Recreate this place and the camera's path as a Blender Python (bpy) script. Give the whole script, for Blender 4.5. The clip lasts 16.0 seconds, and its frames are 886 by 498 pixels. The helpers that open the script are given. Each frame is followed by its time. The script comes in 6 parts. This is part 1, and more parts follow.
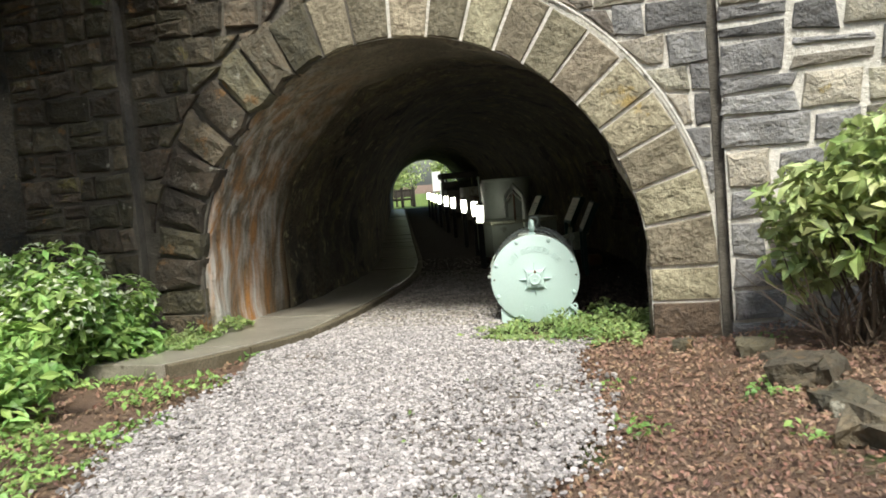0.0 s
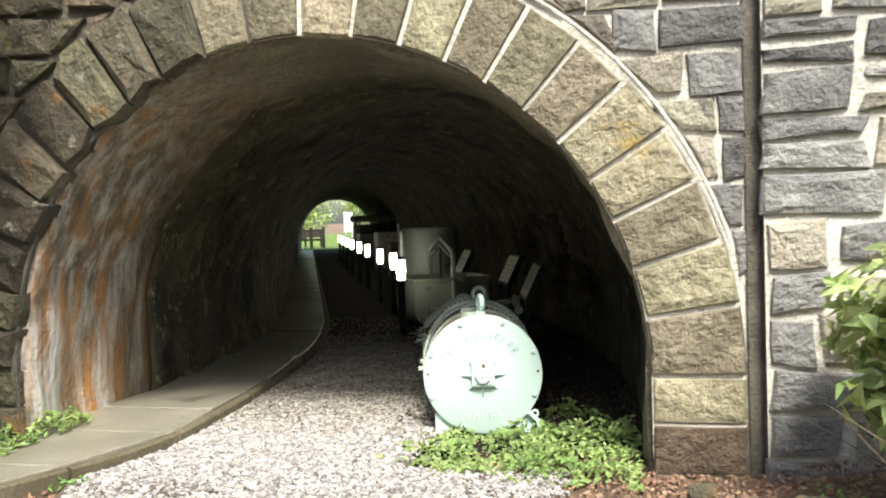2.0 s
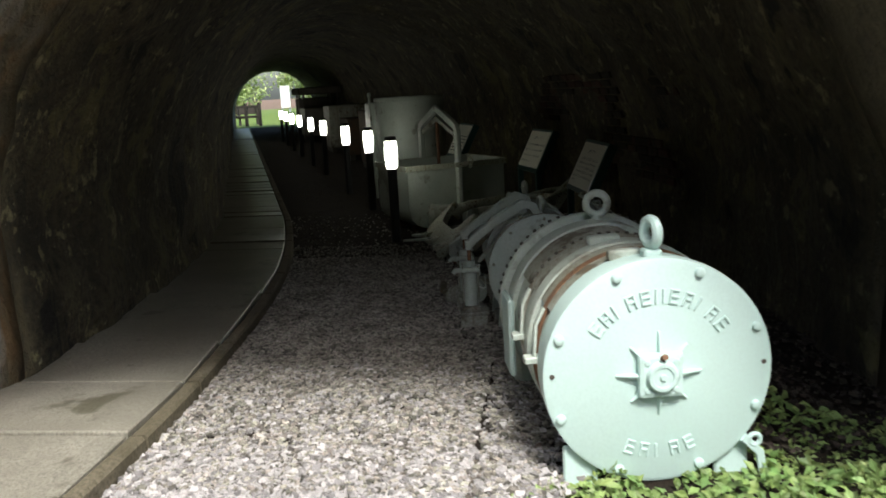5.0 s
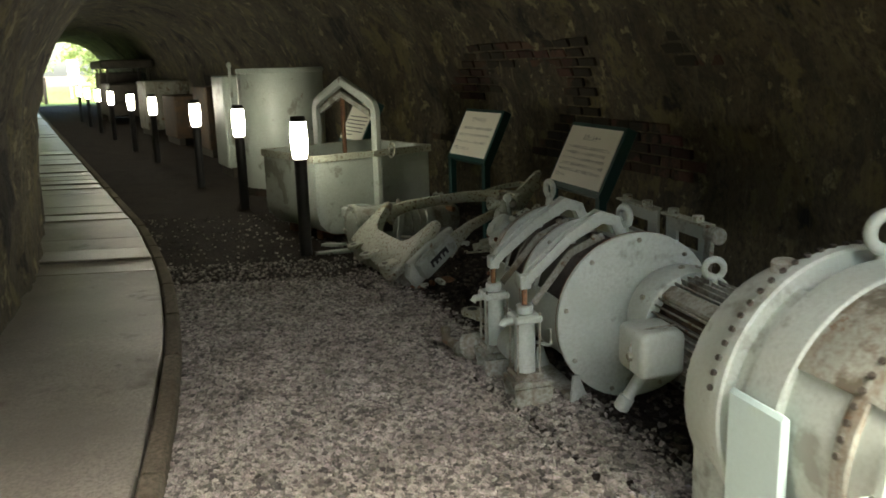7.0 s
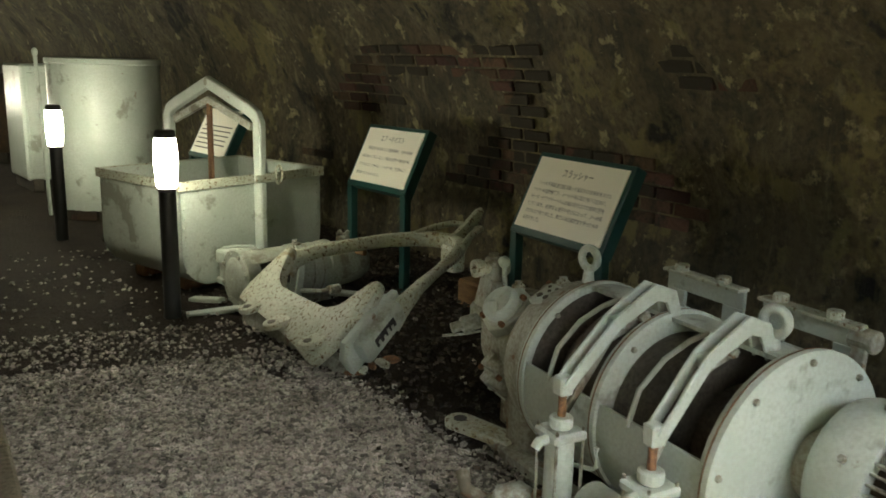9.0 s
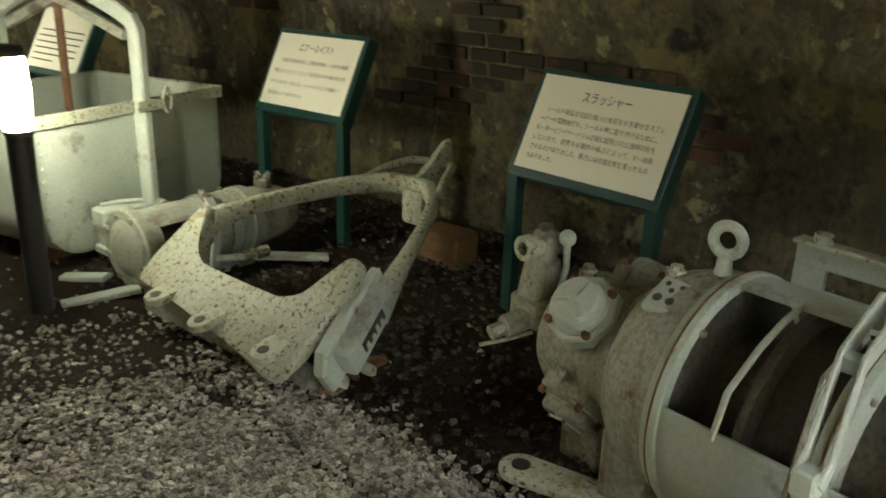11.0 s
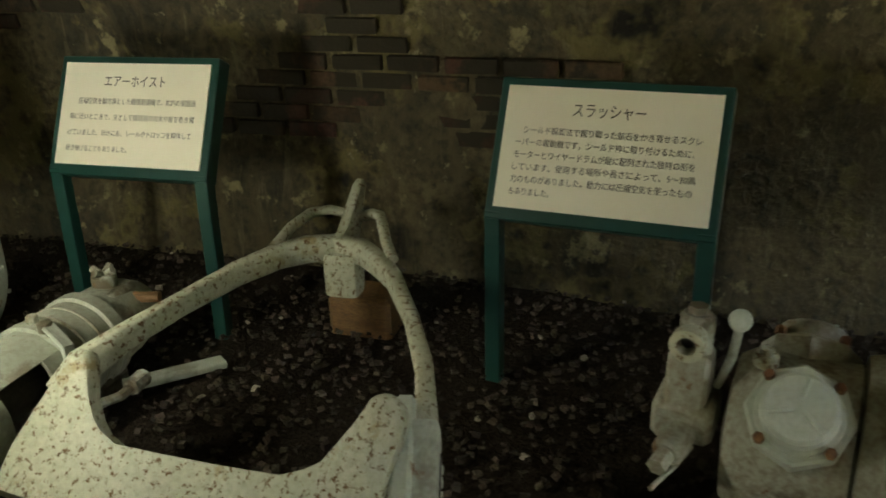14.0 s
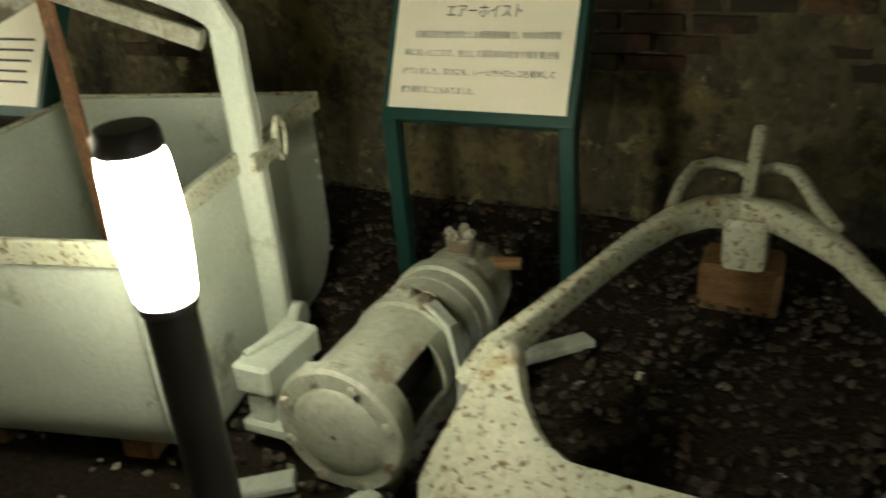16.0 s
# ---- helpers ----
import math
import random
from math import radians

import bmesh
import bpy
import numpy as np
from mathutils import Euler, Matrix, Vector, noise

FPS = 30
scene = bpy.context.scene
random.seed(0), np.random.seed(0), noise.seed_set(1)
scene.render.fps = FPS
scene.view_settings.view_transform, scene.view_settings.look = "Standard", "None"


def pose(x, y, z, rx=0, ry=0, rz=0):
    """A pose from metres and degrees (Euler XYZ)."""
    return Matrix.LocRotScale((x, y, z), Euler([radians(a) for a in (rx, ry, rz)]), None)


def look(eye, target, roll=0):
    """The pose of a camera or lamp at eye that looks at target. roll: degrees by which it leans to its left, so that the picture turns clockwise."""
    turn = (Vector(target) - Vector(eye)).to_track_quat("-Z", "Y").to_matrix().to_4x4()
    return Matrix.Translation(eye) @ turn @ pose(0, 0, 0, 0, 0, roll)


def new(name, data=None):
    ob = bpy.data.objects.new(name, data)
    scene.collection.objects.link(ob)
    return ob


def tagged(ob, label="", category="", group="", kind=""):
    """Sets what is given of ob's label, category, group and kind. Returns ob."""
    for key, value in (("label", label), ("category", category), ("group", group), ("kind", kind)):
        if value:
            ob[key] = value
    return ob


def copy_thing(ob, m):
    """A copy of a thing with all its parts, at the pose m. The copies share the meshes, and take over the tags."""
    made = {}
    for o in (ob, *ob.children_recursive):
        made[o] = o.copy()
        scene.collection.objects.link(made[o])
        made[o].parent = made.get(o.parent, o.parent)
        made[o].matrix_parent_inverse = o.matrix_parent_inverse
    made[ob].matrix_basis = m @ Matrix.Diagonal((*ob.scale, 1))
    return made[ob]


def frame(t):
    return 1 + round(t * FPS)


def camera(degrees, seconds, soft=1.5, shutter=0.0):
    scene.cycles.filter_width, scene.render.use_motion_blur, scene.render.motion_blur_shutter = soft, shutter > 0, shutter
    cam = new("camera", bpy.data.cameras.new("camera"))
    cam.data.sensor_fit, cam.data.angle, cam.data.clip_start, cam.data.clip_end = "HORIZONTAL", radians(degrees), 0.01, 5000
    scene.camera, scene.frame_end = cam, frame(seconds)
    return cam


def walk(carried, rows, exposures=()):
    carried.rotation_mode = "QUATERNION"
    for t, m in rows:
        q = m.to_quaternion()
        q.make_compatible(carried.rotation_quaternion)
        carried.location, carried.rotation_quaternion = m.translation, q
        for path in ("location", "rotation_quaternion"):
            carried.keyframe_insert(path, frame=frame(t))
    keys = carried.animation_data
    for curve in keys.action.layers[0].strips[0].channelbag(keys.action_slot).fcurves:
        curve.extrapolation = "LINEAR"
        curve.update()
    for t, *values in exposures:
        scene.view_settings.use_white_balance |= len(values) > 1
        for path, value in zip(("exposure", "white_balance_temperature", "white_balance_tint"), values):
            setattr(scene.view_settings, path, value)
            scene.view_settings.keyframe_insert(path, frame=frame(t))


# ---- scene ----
cam = camera(56.0, 16.0, 1.7, 0.3)
EXPOSURES = [(0, 0.7, 6600, 4), (1.0, 0.97, 6800, 4), (2.5, 1.25, 6650, 5), (4.0, 0.9, 6500, 6), (5.0, 0.8, 6300, 6), (6.0, 1.5, 6700, 6), (7.3, 3.1, 7000, 6), (8.0, 3.4, 7100, 4), (10.5, 4.3, 7350, 0), (14.5, 4.1, 7400, -1), (16.0, 4.0, 7600, 0)]
PATH = [
    (0, (3.603, -6.673, 1.41), (2.969, -4.783, 1.247), -4.8),
    (0.5, (3.476, -6.13, 1.403), (2.846, -4.239, 1.242), -3.9),
    (1, (3.324, -5.682, 1.474), (2.84, -3.741, 1.492), -4.0),
    (1.5, (3.162, -5.22, 1.487), (2.629, -3.293, 1.549), -6.0),
    (2, (2.919, -4.786, 1.519), (2.499, -2.832, 1.443), -1.9),
    (2.5, (2.676, -4.314, 1.537), (2.29, -2.356, 1.407), -4.8),
    (3, (2.387, -3.892, 1.521), (2.025, -1.937, 1.306), -1.6),
    (3.5, (2.268, -3.396, 1.465), (2.004, -1.442, 1.134), -3.5),
    (4, (2.085, -2.959, 1.433), (1.817, -1.024, 1.004), -1.9),
    (4.5, (1.882, -2.535, 1.465), (1.679, -0.59, 1.05), -0.5),
    (5, (1.673, -2.107, 1.456), (1.392, -0.164, 1.075), -3.2),
    (7.5, (0.311, 0.031, 1.363), (0.63, 1.952, 0.909), -0.7),
    (8, (0.176, 0.4, 1.372), (0.605, 2.298, 0.911), 0.4),
    (8.2, (0.126, 0.539, 1.404), (0.613, 2.431, 0.977), 0.8),
    (10.5, (-0.069, 2.09, 1.399), (0.789, 3.802, 0.82), 1.2),
    (11, (-0.117, 2.335, 1.369), (0.862, 3.947, 0.703), 1.9),
    (11.5, (-0.217, 2.533, 1.39), (1.032, 3.914, 0.661), 1.6),
    (12, (-0.214, 2.761, 1.41), (1.107, 4.074, 0.683), 0.7),
    (12.5, (-0.209, 2.983, 1.414), (1.133, 4.249, 0.641), 1.0),
    (13, (-0.294, 3.185, 1.458), (1.15, 4.35, 0.712), 1.7),
    (13.5, (-0.348, 3.374, 1.438), (1.169, 4.456, 0.711), 2.4),
    (14, (-0.284, 3.609, 1.417), (1.222, 4.702, 0.685), -1.4),
    (14.5, (-0.259, 3.817, 1.374), (1.186, 4.951, 0.584), -2.0),
    (15, (-0.354, 4.018, 1.358), (1.091, 5.135, 0.543), -0.9),
    (15.5, (-0.405, 4.2, 1.365), (0.993, 5.336, 0.496), 1.0),
    (16, (-0.406, 4.451, 1.371), (0.819, 5.773, 0.503), -4.9),
]
walk(cam, [(t, look(eye, target, roll)) for t, eye, target, roll in PATH], EXPOSURES)

# ---- light ----
world = bpy.data.worlds.new("sky")
world.use_nodes = True
scene.world = world
wn = world.node_tree.nodes
sky = wn.new("ShaderNodeTexSky")
sky.sky_type = "NISHITA"
sky.sun_disc = False
sky.sun_elevation, sky.sun_rotation = radians(54), radians(156)
sky.air_density, sky.dust_density = 1.0, 3.0
wn["Background"].inputs["Strength"].default_value = 0.15
world.node_tree.links.new(sky.outputs["Color"], wn["Background"].inputs["Color"])
sun_data = bpy.data.lights.new("sun", "SUN")
sun_data.energy, sun_data.angle, sun_data.color = 3.0, radians(14), (1.0, 0.96, 0.9)
sun = new("sun", sun_data)
sun.matrix_world = look((5, -9, 14), (1, 0, 0))


# ---- materials ----
def material(name, colors, scale=3.0, rough=0.85, metal=0.0, bump=0.3, fine=60.0, detail=6.0, spots=None, vary=0.0, island=False, stretch=(1, 1, 1), streak=None, dist=0.01, west=None, fade=None):
    """Colours blended by two scales of noise, with relief; spots: (colour, scale, threshold) of rust or lichen; streak: colour of vertical runs."""
    m = bpy.data.materials.new(name)
    m.use_nodes = True
    n, link = m.node_tree.nodes, m.node_tree.links.new
    p = n["Principled BSDF"]
    tc = n.new("ShaderNodeTexCoord")
    mp = n.new("ShaderNodeMapping")
    mp.inputs["Scale"].default_value = stretch
    geo = n.new("ShaderNodeNewGeometry")
    link(geo.outputs["Position"], mp.inputs["Vector"])

    def noise_of(s, d=detail, r=0.6, vec=mp.outputs["Vector"]):
        t = n.new("ShaderNodeTexNoise")
        t.inputs["Scale"].default_value, t.inputs["Detail"].default_value, t.inputs["Roughness"].default_value = s, d, r
        link(vec, t.inputs["Vector"])
        return t.outputs["Fac"]

    def mixed(fac, a, b):
        x = n.new("ShaderNodeMix")
        x.data_type = "RGBA"
        for k, v in ((0, fac), (6, a), (7, b)):
            if hasattr(v, "is_linked"):
                link(v, x.inputs[k])
            else:
                x.inputs[k].default_value = v if k == 0 else (*v, 1)
        return x.outputs[2]

    def ranged(fac, lo, hi):
        r = n.new("ShaderNodeMapRange")
        r.inputs["From Min"].default_value, r.inputs["From Max"].default_value = lo, hi
        link(fac, r.inputs["Value"])
        return r.outputs["Result"]

    big, small = noise_of(scale), noise_of(fine, 4.0)
    col = mixed(ranged(big, 0.35, 0.65), colors[0], colors[1])
    if len(colors) > 2:
        col = mixed(ranged(small, 0.4, 0.7), col, colors[2])
    if vary:
        src = geo.outputs["Random Per Island"] if island else n.new("ShaderNodeObjectInfo").outputs["Random"]
        hs = n.new("ShaderNodeHueSaturation")
        link(ranged(src, 0, 1), hs.inputs["Value"])
        hs.inputs["Value"].default_value = 1
        rr = n.new("ShaderNodeMapRange")
        rr.inputs["To Min"].default_value, rr.inputs["To Max"].default_value = 1 - vary, 1 + vary
        link(src, rr.inputs["Value"])
        link(rr.outputs["Result"], hs.inputs["Value"])
        wn2 = n.new("ShaderNodeTexWhiteNoise")
        wn2.noise_dimensions = "1D"
        link(src, wn2.inputs["W"])
        hr = n.new("ShaderNodeMapRange")
        hr.inputs["To Min"].default_value, hr.inputs["To Max"].default_value = 0.5 - 0.05 * vary, 0.5 + 0.05 * vary
        link(wn2.outputs["Value"], hr.inputs["Value"])
        link(hr.outputs["Result"], hs.inputs["Hue"])
        link(col, hs.inputs["Color"])
        col = hs.outputs["Color"]
    for sp, ss, th in spots or ():
        col = mixed(ranged(noise_of(ss, 5.0, 0.65), th, th + 0.06), col, sp)
    for k, (run, sc, lo) in enumerate(streak or ()):
        m2 = n.new("ShaderNodeMapping")
        m2.inputs["Scale"].default_value, m2.inputs["Location"].default_value = (sc, sc, 0.9), (3.7 * k, 1.3 * k, 0)
        link(geo.outputs["Position"], m2.inputs["Vector"])
        fac = ranged(noise_of(1.0, 6.0, 0.62, m2.outputs["Vector"]), lo, lo + 0.22)
        if west:
            xyz = n.new("ShaderNodeSeparateXYZ")
            link(geo.outputs["Position"], xyz.inputs[0])
            mul = n.new("ShaderNodeMath")
            mul.operation = "MULTIPLY"
            link(fac, mul.inputs[0])
            link(ranged(xyz.outputs["X"], *west), mul.inputs[1])
            fac = mul.outputs[0]
        col = mixed(fac, col, run)
    # Deeper in, the colour darkens to the lining's tint: shade painted along y.
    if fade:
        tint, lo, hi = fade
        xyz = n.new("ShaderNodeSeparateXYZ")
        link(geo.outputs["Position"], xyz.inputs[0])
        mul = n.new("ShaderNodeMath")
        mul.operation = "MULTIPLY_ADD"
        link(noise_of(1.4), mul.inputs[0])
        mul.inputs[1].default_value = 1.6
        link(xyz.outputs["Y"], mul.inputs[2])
        shade_tint = mixed(ranged(noise_of(2.2), 0.35, 0.65), tint, tuple(0.35 * v for v in tint))
        col = mixed(ranged(mul.outputs[0], lo, hi), col, shade_tint)
    link(col, p.inputs["Base Color"])
    p.inputs["Roughness"].default_value, p.inputs["Metallic"].default_value = rough, metal
    if bump:
        add = n.new("ShaderNodeMath")
        add.operation = "ADD"
        link(noise_of(fine * 0.35, 6.0, 0.7), add.inputs[0])
        link(small, add.inputs[1])
        b = n.new("ShaderNodeBump")
        b.inputs["Strength"].default_value, b.inputs["Distance"].default_value = bump, dist
        link(add.outputs[0], b.inputs["Height"])
        link(b.outputs["Normal"], p.inputs["Normal"])
    return m


M_STONE = material("granite ashlar", [(0.22, 0.195, 0.15), (0.40, 0.36, 0.29), (0.28, 0.26, 0.22)], 4.5, 0.9, bump=1.0, fine=26, vary=0.45, dist=0.035,
                   spots=[((0.40, 0.30, 0.10), 2.3, 0.66), ((0.06, 0.055, 0.05), 1.7, 0.64)])
M_VOUSSOIR = material("dressed sandstone", [(0.235, 0.205, 0.14), (0.40, 0.355, 0.25), (0.17, 0.148, 0.10)], 4.4, 0.92, bump=1.0, fine=24, vary=0.38, dist=0.035,
                      spots=[((0.42, 0.31, 0.12), 1.9, 0.64), ((0.13, 0.11, 0.085), 2.7, 0.66)])
M_DARKSTONE = material("dark basalt stone", [(0.13, 0.13, 0.132), (0.28, 0.275, 0.27), (0.19, 0.183, 0.172)], 4.5, 0.88, bump=1.0, fine=26, vary=0.5, dist=0.035,
                       spots=[((0.40, 0.33, 0.12), 2.8, 0.67), ((0.46, 0.45, 0.42), 4.0, 0.66)])
M_MORTAR = material("pale lime mortar", [(0.70, 0.67, 0.61), (0.46, 0.43, 0.37), (0.76, 0.74, 0.68)], 1.6, 0.95, bump=0.8, fine=45, dist=0.02)
# Portal's left side: painted shade darkens these two, on top of brown and moss.
M_SHADESTONE = material("mossy stone with painted shade", [(0.045, 0.039, 0.028), (0.155, 0.125, 0.08), (0.09, 0.082, 0.06)], 4.0, 0.9, bump=1.0, fine=22, vary=0.5, dist=0.04,
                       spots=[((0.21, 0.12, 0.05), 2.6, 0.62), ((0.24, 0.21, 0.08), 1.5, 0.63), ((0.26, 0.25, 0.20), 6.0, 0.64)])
M_SHADEMORTAR = material("mortar with painted shade", [(0.06, 0.055, 0.045), (0.19, 0.17, 0.14), (0.11, 0.10, 0.08)], 3.0, 0.95, bump=0.8, fine=40, dist=0.02)
M_TUNNEL = material("sooty damp tunnel lining", [(0.05, 0.044, 0.029), (0.17, 0.145, 0.082), (0.036, 0.032, 0.023)], 1.9, 0.8, bump=0.9, fine=22, dist=0.03,
                    spots=[((0.18, 0.155, 0.07), 2.6, 0.55), ((0.28, 0.25, 0.14), 6.0, 0.59), ((0.33, 0.31, 0.20), 14.0, 0.655), ((0.012, 0.011, 0.009), 1.3, 0.57)], streak=[((0.12, 0.10, 0.055), 9, 0.5), ((0.27, 0.24, 0.145), 13, 0.60)])
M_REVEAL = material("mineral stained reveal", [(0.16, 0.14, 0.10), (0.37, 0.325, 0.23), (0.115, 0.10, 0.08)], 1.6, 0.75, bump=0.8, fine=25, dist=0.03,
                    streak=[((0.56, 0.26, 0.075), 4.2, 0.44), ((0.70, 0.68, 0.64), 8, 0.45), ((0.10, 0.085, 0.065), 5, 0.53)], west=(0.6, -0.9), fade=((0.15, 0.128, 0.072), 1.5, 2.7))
M_BRICK = material("old red brick", [(0.085, 0.043, 0.029), (0.05, 0.031, 0.021), (0.095, 0.055, 0.038)], 4.0, 0.9, bump=0.6, fine=60, vary=0.5,
                   spots=[((0.035, 0.03, 0.02), 2.4, 0.47)])
M_SOIL = material("leaf litter soil", [(0.12, 0.07, 0.047), (0.21, 0.13, 0.085), (0.26, 0.18, 0.125)], 4.0, 0.95, bump=1.0, fine=90, dist=0.03,
                  spots=[((0.10, 0.14, 0.04), 1.3, 0.60)])
M_TSOIL = material("near-black tunnel earth", [(0.015, 0.011, 0.008), (0.036, 0.027, 0.019), (0.052, 0.041, 0.03)], 3.0, 0.92, bump=1.0, fine=70, dist=0.03)
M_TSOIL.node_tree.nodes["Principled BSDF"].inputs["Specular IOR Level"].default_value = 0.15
M_GRAVEL = material("pale crushed gravel", [(0.36, 0.34, 0.335), (0.47, 0.44, 0.43), (0.27, 0.25, 0.245)], 6.0, 0.85, bump=0.2, fine=150, vary=0.5, island=True)
M_GRAVEL_IN = material("darker brown gravel", [(0.22, 0.198, 0.165), (0.42, 0.385, 0.33), (0.12, 0.108, 0.09)], 5.0, 0.7, bump=0.2, fine=150, vary=0.75, island=True)
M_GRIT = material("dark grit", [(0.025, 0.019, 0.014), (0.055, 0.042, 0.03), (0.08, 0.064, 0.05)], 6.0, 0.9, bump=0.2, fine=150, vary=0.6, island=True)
M_GBED = material("gravel bed", [(0.17, 0.135, 0.10), (0.27, 0.23, 0.19), (0.14, 0.12, 0.10)], 6.0, 0.95, bump=1.0, fine=80, dist=0.03)
M_CONC = material("worn concrete slab", [(0.24, 0.225, 0.18), (0.41, 0.385, 0.32), (0.17, 0.155, 0.125)], 1.8, 0.3, bump=0.35, fine=90, dist=0.004,
                  spots=[((0.13, 0.12, 0.085), 2.2, 0.60), ((0.09, 0.08, 0.055), 5.5, 0.66)])
M_KERB = material("mossy concrete kerb", [(0.11, 0.09, 0.055), (0.20, 0.17, 0.12), (0.08, 0.07, 0.04)], 3, 0.95, bump=0.6, fine=60)
M_MINT = material("glossy mint paint", [(0.54, 0.70, 0.66), (0.58, 0.73, 0.69), (0.52, 0.67, 0.63)], 2, 0.42, bump=0.12, fine=90, dist=0.003)
M_PAINT = material("weathered grey green paint", [(0.43, 0.495, 0.435), (0.53, 0.585, 0.525), (0.415, 0.46, 0.40)], 4, 0.42, bump=0.10, fine=80, dist=0.004,
                   spots=[((0.27, 0.28, 0.23), 3.0, 0.58), ((0.20, 0.12, 0.06), 9.0, 0.67)])
M_DIRTY = material("grimy grey green paint", [(0.30, 0.32, 0.26), (0.42, 0.44, 0.38), (0.22, 0.20, 0.15)], 5, 0.6, bump=0.35, fine=70, dist=0.005,
                   spots=[((0.13, 0.115, 0.08), 4.0, 0.56), ((0.17, 0.10, 0.05), 11.0, 0.61)], streak=[((0.17, 0.12, 0.07), 16, 0.54)])
M_HOIST = material("dusty grey green paint", [(0.34, 0.37, 0.31), (0.44, 0.47, 0.40), (0.30, 0.31, 0.25)], 6, 0.55, bump=0.25, fine=60, dist=0.004,
                   spots=[((0.22, 0.21, 0.16), 5.0, 0.58), ((0.15, 0.10, 0.055), 26.0, 0.66)])
M_JAMB = material("brown stained jamb stone", [(0.13, 0.095, 0.06), (0.27, 0.205, 0.135), (0.10, 0.078, 0.055)], 3.2, 0.9, bump=1.0, fine=24, vary=0.3, dist=0.035,
                  spots=[((0.07, 0.055, 0.04), 1.9, 0.56)])
M_SPECK = material("rust speckled pale paint", [(0.43, 0.455, 0.36), (0.51, 0.53, 0.43), (0.36, 0.38, 0.29)], 5, 0.55, bump=0.4, fine=60, dist=0.006,
                   spots=[((0.33, 0.29, 0.17), 5.0, 0.60), ((0.12, 0.066, 0.022), 58.0, 0.562), ((0.09, 0.05, 0.018), 30.0, 0.63)])
M_RUST = material("rusty steel", [(0.17, 0.08, 0.04), (0.28, 0.15, 0.07), (0.10, 0.06, 0.04)], 8, 0.85, bump=0.5, fine=80)
M_RUSTED = material("rust stained motor casing", [(0.07, 0.055, 0.04), (0.16, 0.095, 0.045), (0.05, 0.04, 0.03)], 7, 0.8, bump=0.4, fine=70)
M_DRUM = material("dark worn drum steel", [(0.075, 0.067, 0.055), (0.13, 0.115, 0.09), (0.055, 0.05, 0.04)], 6, 0.5, metal=0.3, bump=0.3, fine=70)
M_BLACK = material("black powder coat", [(0.022, 0.023, 0.025), (0.03, 0.03, 0.032)], 5, 0.45, bump=0.1, fine=200)
M_GREEN = material("dark green enamel", [(0.009, 0.048, 0.043), (0.013, 0.062, 0.055)], 3, 0.4, bump=0.08, fine=120, spots=[((0.10, 0.06, 0.03), 6.0, 0.74)])
M_PAPER = material("cream sign sheet", [(0.86, 0.84, 0.72), (0.89, 0.87, 0.76)], 2, 0.35, bump=0.0)
M_INK = material("black ink", [(0.02, 0.02, 0.02), (0.03, 0.03, 0.03)], 5, 0.5, bump=0)
# Toned down: the shade under the scraper hitch is in this timber colour.
M_TAN = material("shade-toned orange timber", [(0.17, 0.09, 0.035), (0.26, 0.15, 0.06), (0.10, 0.06, 0.03)], 6, 0.6, bump=0.3, fine=60, stretch=(1, 1, 6))
M_BARK = material("bark", [(0.10, 0.075, 0.05), (0.17, 0.13, 0.10), (0.07, 0.05, 0.035)], 6, 0.95, bump=0.8, fine=50)
M_FENCE = material("dark stained timber", [(0.035, 0.03, 0.025), (0.06, 0.05, 0.04)], 6, 0.9, bump=0.4, fine=60)
M_GRASS = material("sunlit grass", [(0.14, 0.22, 0.04), (0.22, 0.28, 0.06), (0.10, 0.17, 0.03)], 1.2, 0.9, bump=1.0, fine=30, dist=0.05)
M_FARWALL = material("white painted cladding", [(0.75, 0.76, 0.77), (0.82, 0.82, 0.82)], 2, 0.6, bump=0.1)
M_GREYWALL = material("grey metal shed", [(0.36, 0.38, 0.42), (0.43, 0.45, 0.48)], 2, 0.6, bump=0.1)


def leaf_material(name, colors, vary=0.45, trans=0.25):
    m = material(name, colors, 2.0, 0.5, bump=0.0, vary=vary, island=True)
    p = m.node_tree.nodes["Principled BSDF"]
    p.inputs["Transmission Weight"].default_value = 0.0
    out = m.node_tree.nodes["Material Output"]
    tr = m.node_tree.nodes.new("ShaderNodeBsdfTranslucent")
    tr.inputs["Color"].default_value = (*[c * 1.2 for c in colors[1]], 1)
    mx = m.node_tree.nodes.new("ShaderNodeMixShader")
    mx.inputs[0].default_value = trans
    m.node_tree.links.new(p.outputs[0], mx.inputs[1])
    m.node_tree.links.new(tr.outputs[0], mx.inputs[2])
    m.node_tree.links.new(mx.outputs[0], out.inputs["Surface"])
    return m


M_LEAF = leaf_material("fresh green leaves", [(0.15, 0.29, 0.07), (0.32, 0.46, 0.14)])
M_PALELEAF = leaf_material("variegated pale leaves", [(0.46, 0.54, 0.36), (0.64, 0.68, 0.52)], 0.35)
M_CREEP = leaf_material("light feathery leaves", [(0.17, 0.27, 0.08), (0.30, 0.38, 0.14)])
M_YLEAF = leaf_material("yellow green laurel leaves", [(0.24, 0.33, 0.10), (0.54, 0.60, 0.30)], 0.5)
M_DLEAF = leaf_material("dark tree leaves", [(0.045, 0.085, 0.035), (0.08, 0.13, 0.05)])
M_DRY = leaf_material("dry brown litter", [(0.17, 0.095, 0.06), (0.31, 0.20, 0.135)], 0.5, 0.1)

